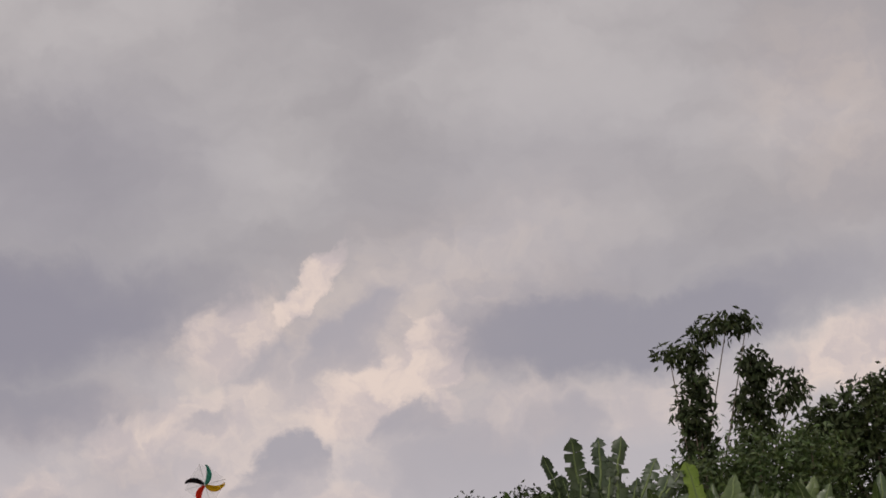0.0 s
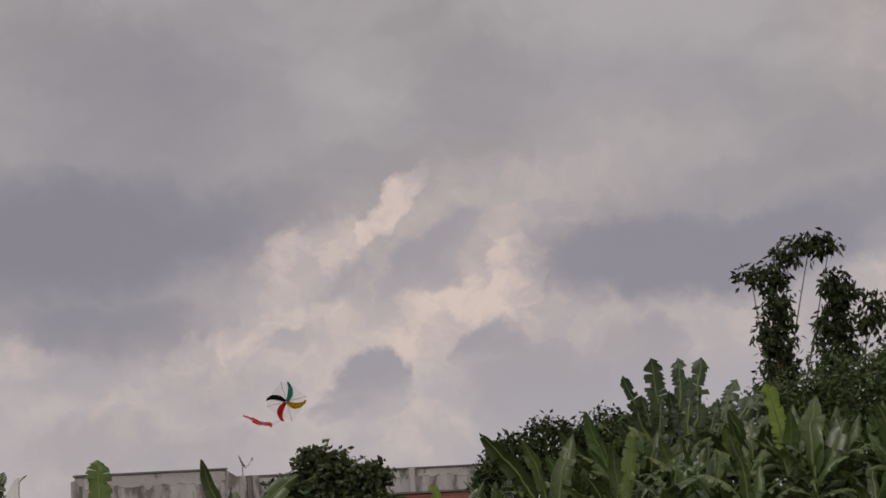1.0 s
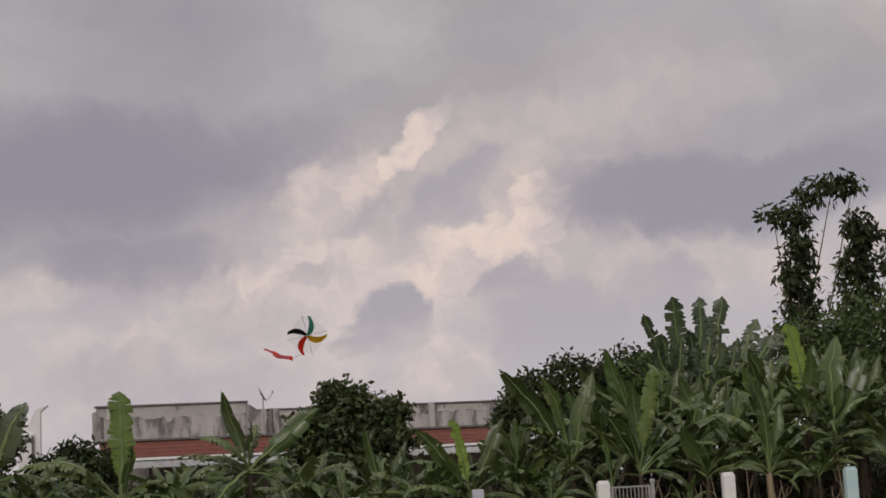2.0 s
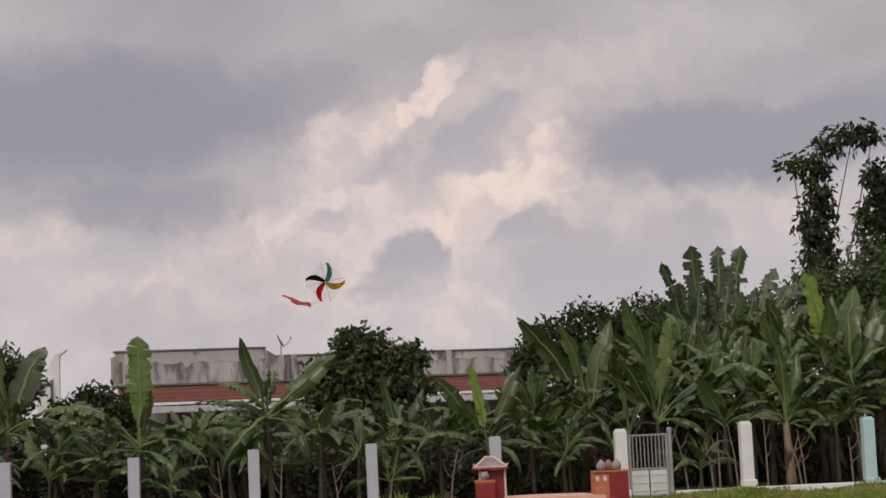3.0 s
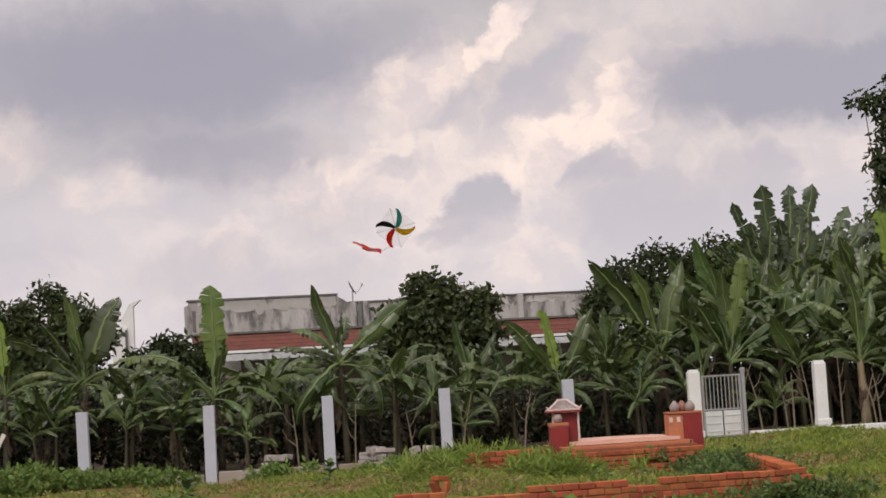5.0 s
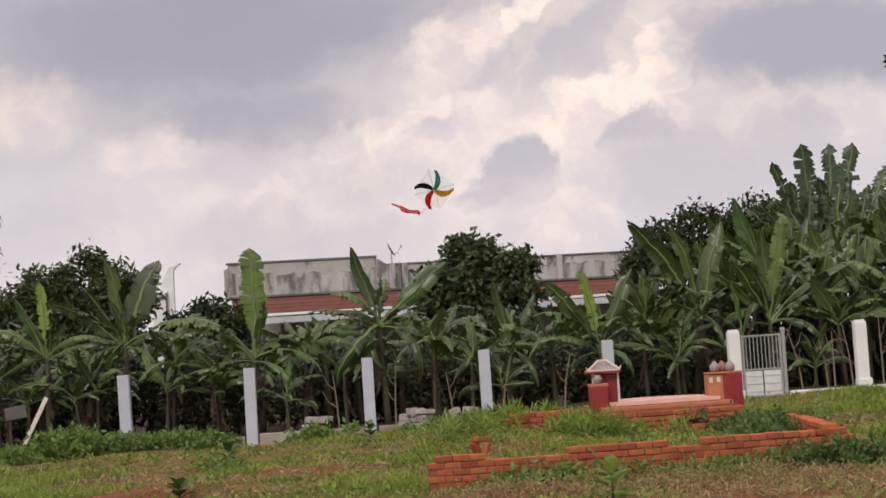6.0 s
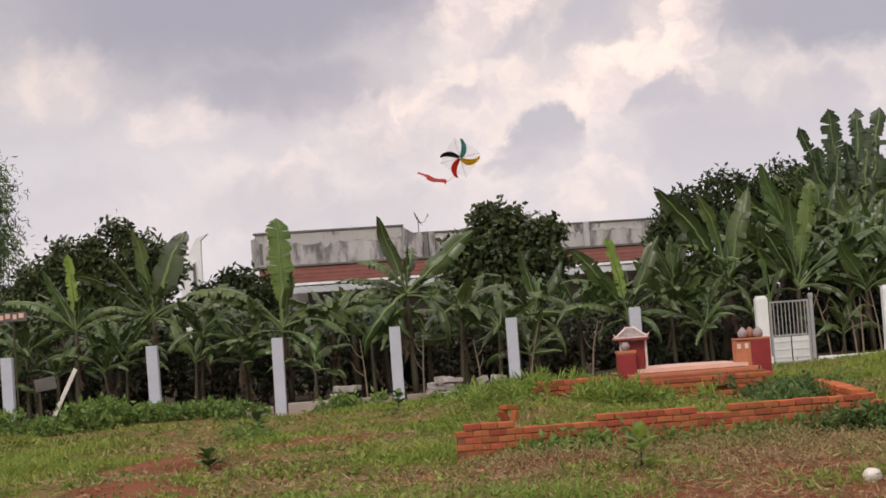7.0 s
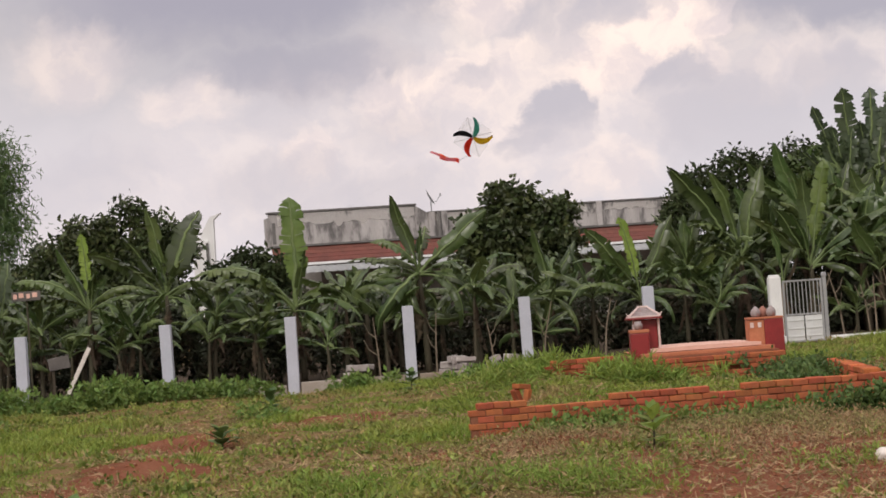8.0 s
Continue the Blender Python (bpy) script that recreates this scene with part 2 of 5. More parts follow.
# paler patches: uneven leaf tone, plus leaf highlights put into the colour
BANANA = surface("banana_leaf", (0.052, 0.083, 0.025), (0.092, 0.133, 0.037), 1.6, 0.36, 0.12, 14.0, (0.18, 0.23, 0.075), (0.48, 0.66), thin=0.2, apart=False, piece=0.4, gloss=0.6)
# greyer than banana_leaf: sheen of the tall fan put into the colour
SHEENLEAF = surface("grey_green_sheen_leaf", (0.055, 0.08, 0.04), (0.09, 0.118, 0.06), 1.6, 0.4, 0.25, 14.0, (0.16, 0.19, 0.10), (0.52, 0.72), thin=0.25, apart=False, piece=0.3, gloss=0.5)
FRESH = surface("fresh_banana_leaf", (0.115, 0.185, 0.038), (0.19, 0.26, 0.058), 1.6, 0.4, 0.2, 14.0, thin=0.35, apart=False, piece=0.15, gloss=0.5)
YOUNG = surface("young_banana_leaf", (0.21, 0.30, 0.058), (0.31, 0.385, 0.085), 1.6, 0.45, 0.2, 14.0, thin=0.35, apart=False, piece=0.15, gloss=0.5)
RIB = surface("banana_leaf_rib", (0.13, 0.18, 0.07), (0.19, 0.24, 0.09), 3.0, 0.5, 0.1, 30.0)
STEM = surface("banana_stem", (0.05, 0.05, 0.028), (0.075, 0.055, 0.035), 2.2, 0.7, 0.3, 30.0, (0.06, 0.045, 0.03), (0.42, 0.6), spread=(1, 1, 0.3))
PALESTEM = surface("pale_banana_stem", (0.30, 0.24, 0.15), (0.20, 0.15, 0.09), 2.2, 0.7, 0.3, 30.0, (0.12, 0.085, 0.05), (0.5, 0.65), spread=(1, 1, 0.3))
DRY = surface("dry_banana_leaf", (0.11, 0.08, 0.052), (0.05, 0.038, 0.027), 2.5, 0.9, 0.3, 20.0, thin=0.2, apart=False, piece=0.3)
# the paler olive patches paint lit leaf clusters into the colour
ROUNDLEAF = surface("olive_tree_leaf", (0.042, 0.06, 0.022), (0.085, 0.105, 0.036), 1.3, 0.45, 0.0, 10.0, (0.12, 0.14, 0.05), (0.58, 0.72), thin=0.2, piece=0.5, gloss=0.4)
# low brown-green: the shade under the banana crowns is put into this colour
SHADELEAF = surface("shade_dark_thicket_leaf", (0.038, 0.045, 0.026), (0.062, 0.066, 0.038), 0.8, 0.6, 0.0, 10.0, (0.075, 0.055, 0.035), (0.45, 0.6), thin=0.1, piece=0.4, gloss=0.2)
LEAFDARK = surface("dark_tree_leaf", (0.03, 0.042, 0.017), (0.052, 0.07, 0.025), 0.8, 0.6, 0.0, 10.0, thin=0.12, piece=0.45, gloss=0.2)
LEAFMID = surface("mid_green_leaf", (0.058, 0.09, 0.028), (0.095, 0.135, 0.038), 0.8, 0.5, 0.0, 10.0, thin=0.25, piece=0.4, gloss=0.4)
LEAFPALE = surface("feathery_pale_leaf", (0.10, 0.165, 0.06), (0.15, 0.22, 0.08), 0.8, 0.6, 0.0, 10.0, thin=0.3, piece=0.3)
BARK = surface("grey_brown_bark", (0.14, 0.11, 0.085), (0.20, 0.16, 0.12), 3.0, 0.95, 0.6, 20.0, spread=(1, 1, 0.3))
STONE = surface("rubble_stone", (0.50, 0.46, 0.43), (0.33, 0.28, 0.26), 3.0, 0.95, 0.5, 30.0, piece=0.3)
PALESTONE = surface("pale_round_stone", (0.74, 0.68, 0.62), (0.64, 0.58, 0.52), 4.0, 0.85, 0.3, 30.0)
METAL = surface("galvanised_metal", (0.42, 0.42, 0.43), (0.34, 0.34, 0.35), 4.0, 0.5, 0.1, 50.0)

# ---------------------------------------------------------------- mesh helpers


def link(name, bm, material, parent=None, label="", smooth=False):
    data = bpy.data.meshes.new(name)
    bm.to_mesh(data)
    bm.free()
    for m in (material if isinstance(material, (list, tuple)) else [material]):
        data.materials.append(m)
    if smooth:
        data.polygons.foreach_set("use_smooth", [True] * len(data.polygons))
    ob = new(name, data)
    if parent:
        ob.parent = parent
    return tagged(ob, label)


def part(name, bm, material, parent, label="", smooth=False):
    return link(name, bm, material, parent, label, smooth)


def raw(name, verts, faces, material, parent=None, smooth=False):
    """A mesh object from arrays of points and equal-sized faces."""
    data = bpy.data.meshes.new(name)
    data.from_pydata(np.asarray(verts).tolist(), [], np.asarray(faces).tolist())
    for m in (material if isinstance(material, (list, tuple)) else [material]):
        data.materials.append(m)
    if smooth:
        data.polygons.foreach_set("use_smooth", [True] * len(data.polygons))
    ob = new(name, data)
    if parent:
        ob.parent = parent
    return ob


def thing(name, m, label, category, group="", kind=""):
    ob = new(name)
    ob.empty_display_size = 0.2
    ob.matrix_world = m
    return tagged(ob, label, category, group, kind)


def box(bm, size, at, bevel=0.01, turn=None):
    m = Matrix.Translation(at) @ (turn or Matrix()) @ Matrix.Diagonal((*size, 1))
    made = bmesh.ops.create_cube(bm, size=1.0, matrix=m)
    if bevel:
        edges = list({e for v in made["verts"] for e in v.link_edges})
        bmesh.ops.bevel(bm, geom=edges, offset=bevel, segments=2, affect="EDGES", profile=0.6)
    return bm


def boxed(size, at, bevel=0.01, turn=None):
    return box(bmesh.new(), size, at, bevel, turn)


def tube(bm, points, radii, sides=8):
    """A tapering tube along points."""
    rings = []
    for i, p in enumerate(points):
        p = Vector(p)
        ahead = (Vector(points[min(i + 1, len(points) - 1)]) - Vector(points[max(i - 1, 0)])).normalized()
        side = ahead.cross(Vector((0.31, 0.95, 0.05))).normalized()
        over = side.cross(ahead)
        rings.append([bm.verts.new(p + float(radii[i]) * (math.cos(a) * side + math.sin(a) * over)) for a in np.linspace(0, 2 * math.pi, sides, endpoint=False)])
    for low, high in zip(rings, rings[1:]):
        for k in range(sides):
            bm.faces.new((low[k], low[(k + 1) % sides], high[(k + 1) % sides], high[k]))
    bm.faces.new(rings[0][::-1])
    bm.faces.new(rings[-1])
    return bm


def leaf_cloud(rng, centres, size, spread_out, per, droop=0.3, slim=0.45):
    """Folded leaves scattered about the centres of twigs: arrays of points and faces."""
    c = np.repeat(centres, per, axis=0)
    k = len(c)
    c = c + rng.normal(0, 1, (k, 3)) * spread_out
    way = rng.normal(0, 1, (k, 3))
    way[:, 2] -= droop
    way /= np.linalg.norm(way, axis=1)[:, None]
    side = np.cross(way, rng.normal(0, 1, (k, 3)))
    side /= np.linalg.norm(side, axis=1)[:, None] + 1e-9
    up = np.cross(side, way)
    s = size * rng.uniform(0.6, 1.3, (k, 1))
    v = np.stack([c, c + way * s * 0.5 + side * s * slim * 0.5 + up * s * 0.08, c + way * s, c + way * s * 0.5 - side * s * slim * 0.5 + up * s * 0.08], 1).reshape(-1, 3)
    q = np.arange(k)[:, None] * 4
    return v, np.concatenate([q + [0, 1, 2], q + [0, 2, 3]])


def lattice(seed, cell):
    """A smooth random field over the plan, between 0 and 1, with lumps of about a cell's size."""
    table = np.random.default_rng(seed).random((256, 256))

    def field(x, y):
        u, v = np.asarray(x) / cell + 100, np.asarray(y) / cell + 100
        i, j = np.floor(u).astype(int), np.floor(v).astype(int)
        fu, fv = u - i, v - j
        fu, fv = fu * fu * (3 - 2 * fu), fv * fv * (3 - 2 * fv)
        i, j = i % 255, j % 255
        return (table[i, j] * (1 - fu) + table[i + 1, j] * fu) * (1 - fv) + (table[i, j + 1] * (1 - fu) + table[i + 1, j + 1] * fu) * fv
    return field


F_BIG, F_MID, F_SMALL = lattice(1, 2.6), lattice(2, 0.8), lattice(3, 0.25)


def step(v, a, b):
    t = np.clip((v - a) / (b - a), 0, 1)
    return t * t * (3 - 2 * t)


# the brick enclosure: its front runs from corner A to corner B
A, B = Vector((0.155, 22.9, 0)), Vector((5.12, 23.3, 0))
ALONG = (B - A).normalized()
BACK = Vector((-ALONG.y, ALONG.x, 0))


def ground_height(x, y):
    x, y = np.asarray(x, float), np.asarray(y, float)
    z = 0.22 * step(y, 29, 39) * step(x, 0.5, 4.5)
    u = (x - A.x) * ALONG.x + (y - A.y) * ALONG.y
    v = (x - A.x) * BACK.x + (y - A.y) * BACK.y
    calm = 1 - 0.85 * step(u, -1.0, 0) * step(u, 6.2, 5.2) * step(v, -1.4, -0.3) * step(v, 9, 6)
    z = z + 0.16 * (F_MID(x * 0.7, y * 0.6) - 0.5) * calm + 0.05 * (F_SMALL(x, y) - 0.5) * step(y, 60, 45)
    inside = step(u, 0.25, 0.8) * step(u, 4.9, 4.6) * step(v, 0.12, 1.6) * step(v, 13, 10)
    z = z + 0.10 * inside * step(v, 0.1, 4.0) + 0.05 * inside
    z = z + 0.20 * np.exp(-((x - 1.5) / 0.7) ** 2 - ((y - 29.5) / 1.4) ** 2)
    z = z + 0.16 * np.exp(-((x + 3.3) / 0.8) ** 2 - ((y - 25.2) / 0.9) ** 2) + 0.12 * np.exp(-((x + 3.2) / 0.7) ** 2 - ((y - 21.0) / 0.7) ** 2) + 0.08 * np.exp(-((x + 1.6) / 0.9) ** 2 - ((y - 28.6) / 0.6) ** 2)
    return z


def bare(x, y):
    """Where the grass is worn off and the red soil shows."""
    x, y = np.asarray(x, float), np.asarray(y, float)
    w = (F_MID(x, y) - 0.5) * 0.9 + (F_SMALL(x, y) - 0.5) * 0.5 + (F_BIG(x, y) - 0.5) * 0.7

    def patch(cx, cy, rx, ry, turn=0.0):
        c, s = math.cos(radians(turn)), math.sin(radians(turn))
        u, v = (x - cx) * c + (y - cy) * s, -(x - cx) * s + (y - cy) * c
        return 1.1 - np.sqrt((u / rx) ** 2 + (v / ry) ** 2)
    spots = np.maximum.reduce([patch(-3.5, 24.8, 0.75, 1.7), patch(-2.2, 27.8, 1.6, 0.8, 30), patch(-3.4, 20.6, 0.75, 0.95),
                               patch(2.9, 16.3, 2.4, 2.4), patch(1.2, 20.3, 2.2, 1.4), patch(4.4, 19.5, 2.2, 2.6),
                               patch(0.6, 14.5, 1.4, 0.9), patch(-3.2, 38.3, 0.9, 1.2), patch(1.7, 22.2, 2.2, 0.5, 20)])
    green = 1.6 * np.exp(-((x - 0.75) / 0.85) ** 2 - ((y - 16.6) / 1.0) ** 2) + 0.9 * np.exp(-((x + 1.2) / 1.4) ** 2 - ((y - 23.5) / 1.8) ** 2)
    return np.clip(0.36 - 0.5 * green + 0.9 * (1.25 * np.maximum(spots, -0.3) + 1.1 * w), 0, 1)


def parched(x, y):
    """Where the growth is dry and straw-coloured."""
    x, y = np.asarray(x, float), np.asarray(y, float)
    w = 1.1 * (F_MID(x * 0.9 + 17, y * 0.6 + 4) - 0.5) + 0.6 * (F_SMALL(x + 9, y * 0.6) - 0.5)
    spots = [np.exp(-((x - cx) / rx) ** 2 - ((y - cy) / ry) ** 2) for cx, cy, rx, ry in
             ((-3.9, 18.6, 1.0, 1.5), (-2.1, 20.5, 0.6, 1.8), (-2.3, 24.0, 0.8, 1.2), (-0.6, 19.0, 0.7, 0.8), (-5.5, 24.5, 1.2, 1.5), (-4.5, 30.0, 1.2, 1.0), (0.9, 20.8, 1.6, 1.4), (-0.8, 27.5, 0.9, 1.5), (3.0, 20.5, 2.0, 2.2))]
    moist = np.exp(-((x - 0.85) / 0.8) ** 2 - ((y - 16.6) / 0.9) ** 2) + np.exp(-((x + 1.2) / 0.7) ** 2 - ((y - 16.9) / 0.8) ** 2) + 0.6 * np.exp(-((x + 0.7) / 1.2) ** 2 - ((y - 22.5) / 1.8) ** 2)
    return np.clip(np.maximum.reduce(spots) * 1.2 + w + 0.05 - 1.3 * moist, 0, 1)


# ---------------------------------------------------------------- ground


def build_ground():
    xs = np.concatenate([[-4000, -1500, -500, -150, -60, -30, -20], np.arange(-15, 17.01, 0.16), [22, 32, 60, 150, 500, 1500, 4000]])
    ys = np.concatenate([[-4000, -1000, -200, -50, -25], np.arange(-15, 11, 0.4), np.arange(11, 46.01, 0.16), np.arange(47, 66, 1.5), [75, 100, 200, 500, 1500, 4500]])
    gx, gy = np.meshgrid(xs, ys)
    z = np.where((np.abs(gx) < 18) & (gy > -14) & (gy < 70), ground_height(gx, gy), 0)
    k = len(xs)
    q = (np.arange(len(ys) - 1)[:, None] * k + np.arange(k - 1)).ravel()[:, None]
    ob = raw("ground", np.stack([gx, gy, z], -1).reshape(-1, 3), q + [0, 1, k + 1, k], [GROUND], smooth=True)
    soil = ob.data.attributes.new("bare", "FLOAT", "POINT")
    soil.data.foreach_set("value", np.clip(bare(gx, gy) + 0.3 * parched(gx, gy), 0, 1).ravel().astype(np.float32))
    shaded_litter = ob.data.attributes.new("shaded_litter", "FLOAT", "POINT")
    shaded_litter.data.foreach_set("value", (step(gy, 40.4, 41.2) * step(gy, 80, 70)).ravel().astype(np.float32))
    tagged(ob, "rough grass ground with patches of bare red soil", "ground", kind="structure")


def ground_material():
    m = bpy.data.materials.new("grass_and_red_soil")
    m.use_nodes = True
    n = Nodes(m.node_tree)
    place = n.add("ShaderNodeTexCoord").outputs["Object"]
    mid, grain = n.noise(place, 1.7, 4.0).outputs["Fac"], n.noise(place, 26.0, 5.0, 0.65).outputs["Fac"]
    soil_at, shaded_litter_at = n.add("ShaderNodeAttribute"), n.add("ShaderNodeAttribute")
    soil_at.attribute_name, shaded_litter_at.attribute_name = "bare", "shaded_litter"
    turf = n.mix(n.ramp(mid, 0.35, 0.65), (0.13, 0.10, 0.04), (0.23, 0.14, 0.065))
    soil = n.mix(n.ramp(mid, 0.3, 0.7), (0.18, 0.063, 0.033), (0.24, 0.098, 0.054))
    edge = n.math("ADD", soil_at.outputs["Fac"], n.math("MULTIPLY", n.math("SUBTRACT", grain, 0.5), 0.9))
    colour = n.mix(n.ramp(edge, 0.35, 0.65), turf, soil)
    # dead leaves, coloured low so the thicket shade is partly in them
    dead = n.mix(n.ramp(grain, 0.3, 0.7), (0.045, 0.034, 0.024), (0.10, 0.073, 0.05))
    colour = n.mix(shaded_litter_at.outputs["Fac"], colour, dead)
    colour = n.mix(n.ramp(grain, 0.55, 0.75, 0.0, 0.4), colour, (0.05, 0.04, 0.02))
    bsdf = n.add("ShaderNodeBsdfPrincipled")
    n.put(bsdf.inputs["Base Color"], colour)
    bsdf.inputs["Roughness"].default_value, bsdf.inputs["Specular IOR Level"].default_value = 0.95, 0.1
    lump = n.add("ShaderNodeBump")
    lump.inputs["Strength"].default_value, lump.inputs["Distance"].default_value = 0.8, 0.05
    n.put(lump.inputs["Height"], n.math("ADD", grain, mid))
    n.put(bsdf.inputs["Normal"], lump.outputs[0])
    n.put(n.add("ShaderNodeOutputMaterial").inputs[0], bsdf.outputs[0])
    return m


GROUND = ground_material()
build_ground()


def gz(x, y):
    return float(ground_height(x, y))


# ---------------------------------------------------------------- fence, gate and low walls
FENCE_Y = 40.0


def build_fence_post(x, top, width=0.225, material=POST, label="grey-painted square concrete fence post", group="fence posts", lean=0.0):
    base = gz(x, FENCE_Y) - 0.15
    post = link("fence_post", boxed((width, width, top - base), (0, 0, (top - base) / 2), 0.012), material)
    post.matrix_world = pose(x, FENCE_Y, base, 0, lean, 0)
    return tagged(post, label, "fence post", group)


for x, top, lean in ((-8.66, 1.52, 0.4), (-5.71, 1.55, -0.3), (-3.2, 1.53, 0.5), (-0.81, 1.58, 0.2), (1.56, 1.59, -0.2), (4.06, 1.62, 0.0)):
    build_fence_post(x, top, lean=lean)


def build_gate_pillar(x, top, material, label, width=0.25, foot=0.05):
    base = gz(x, FENCE_Y) - 0.1
    bm = boxed((width, width, top - base), (0, 0, (top - base) / 2), 0.03)
    box(bm, (width + foot, width + foot, 0.44), (0.02, 0, 0.12), 0.03)
    box(bm, (width * 0.8, width * 0.8, 0.06), (0, 0, top - base + 0.01), 0.025)
    pillar = link("gate_pillar", bm, material)
    pillar.location = (x, FENCE_Y, base)
    return tagged(pillar, label, "pillar", "gate pillars")


build_gate_pillar(6.62, 1.62, WHITE, "white limewashed concrete gate pillar with rounded top", foot=0.02)
build_gate_pillar(9.2, 1.66, WHITE, "white limewashed concrete fence pillar beside low wall")
build_gate_pillar(11.75, 1.64, AQUA, "pale aqua painted concrete fence pillar")


def build_gate():
    gate = thing("metal_gate", pose(6.78, FENCE_Y, 0.25), "low metal gate with grey bars above white panels", "gate")
    wide, low, mid, high = 0.78, 0.02, 0.58, 1.28
    for x in (0.02, wide):
        part("stile", boxed((0.045, 0.045, high - low), (x, 0, (high + low) / 2), 0.006), STEEL, gate)
    for z in (low + 0.02, mid, high - 0.02):
        part("rail", boxed((wide, 0.035, 0.035), (wide / 2, 0, z), 0.005), STEEL, gate)
    for i in range(9):
        part("bar", tube(bmesh.new(), [(0.09 + i * 0.078, 0, mid), (0.09 + i * 0.078, 0, high - 0.03)], [0.011, 0.011], 6), STEEL, gate)
    for x in (0.215, 0.59):
        panel = part("panel", boxed((0.35, 0.02, mid - low - 0.06), (x, 0, (mid + low) / 2), 0.006), PANEL, gate, "white sheet panel with raised ribs")
        for k in range(3):
            part("rib", boxed((0.31, 0.014, 0.03), (x, -0.016, low + 0.12 + k * 0.16), 0.005), PANEL, panel)
    post = link("gate_post", box(boxed((0.075, 0.075, 1.5), (0, 0, 0.75), 0.01), (0.1, 0.1, 0.1), (0, 0, 1.5), 0.03), STEEL)
    post.location = (7.63, FENCE_Y, gz(7.63, 40) - 0.1)
    tagged(post, "grey metal gate post with ball cap", "post")


build_gate()


def build_low_wall(x0, x1, top, material, label):
    base = gz((x0 + x1) / 2, FENCE_Y) - 0.15
    bm = boxed((x1 - x0, 0.16, top - base), ((x0 + x1) / 2, FENCE_Y, (top + base) / 2), 0.02)
    return tagged(link("low_wall", bm, material), label, "wall", kind="structure")


build_low_wall(7.7, 9.06, 0.36, WHITE, "low white limewashed plinth wall between pillars")
build_low_wall(9.34, 11.6, 0.36, WHITE, "low white limewashed plinth wall between pillars")
build_low_wall(11.9, 15.5, 0.36, AQUA, "low pale plinth wall beside aqua pillar")
KERBSTONE = surface("pale_concrete_kerb", (0.42, 0.37, 0.32), (0.34, 0.29, 0.25), 2.0, 0.9, 0.4, 30.0, (0.24, 0.17, 0.12), (0.5, 0.7))
for x0, x1, top in ((-8.5, -5.85, 0.14), (-5.55, -3.35, 0.16), (-3.05, -0.95, 0.2), (-0.65, 1.4, 0.2), (1.7, 3.9, 0.25), (4.2, 6.4, 0.3)):
    build_low_wall(x0, x1, top, KERBSTONE, "low rough concrete strip between fence posts")

# ---------------------------------------------------------------- house behind the trees
HOUSE = pose(-6.1, 70, 0, 0, 0, 13)


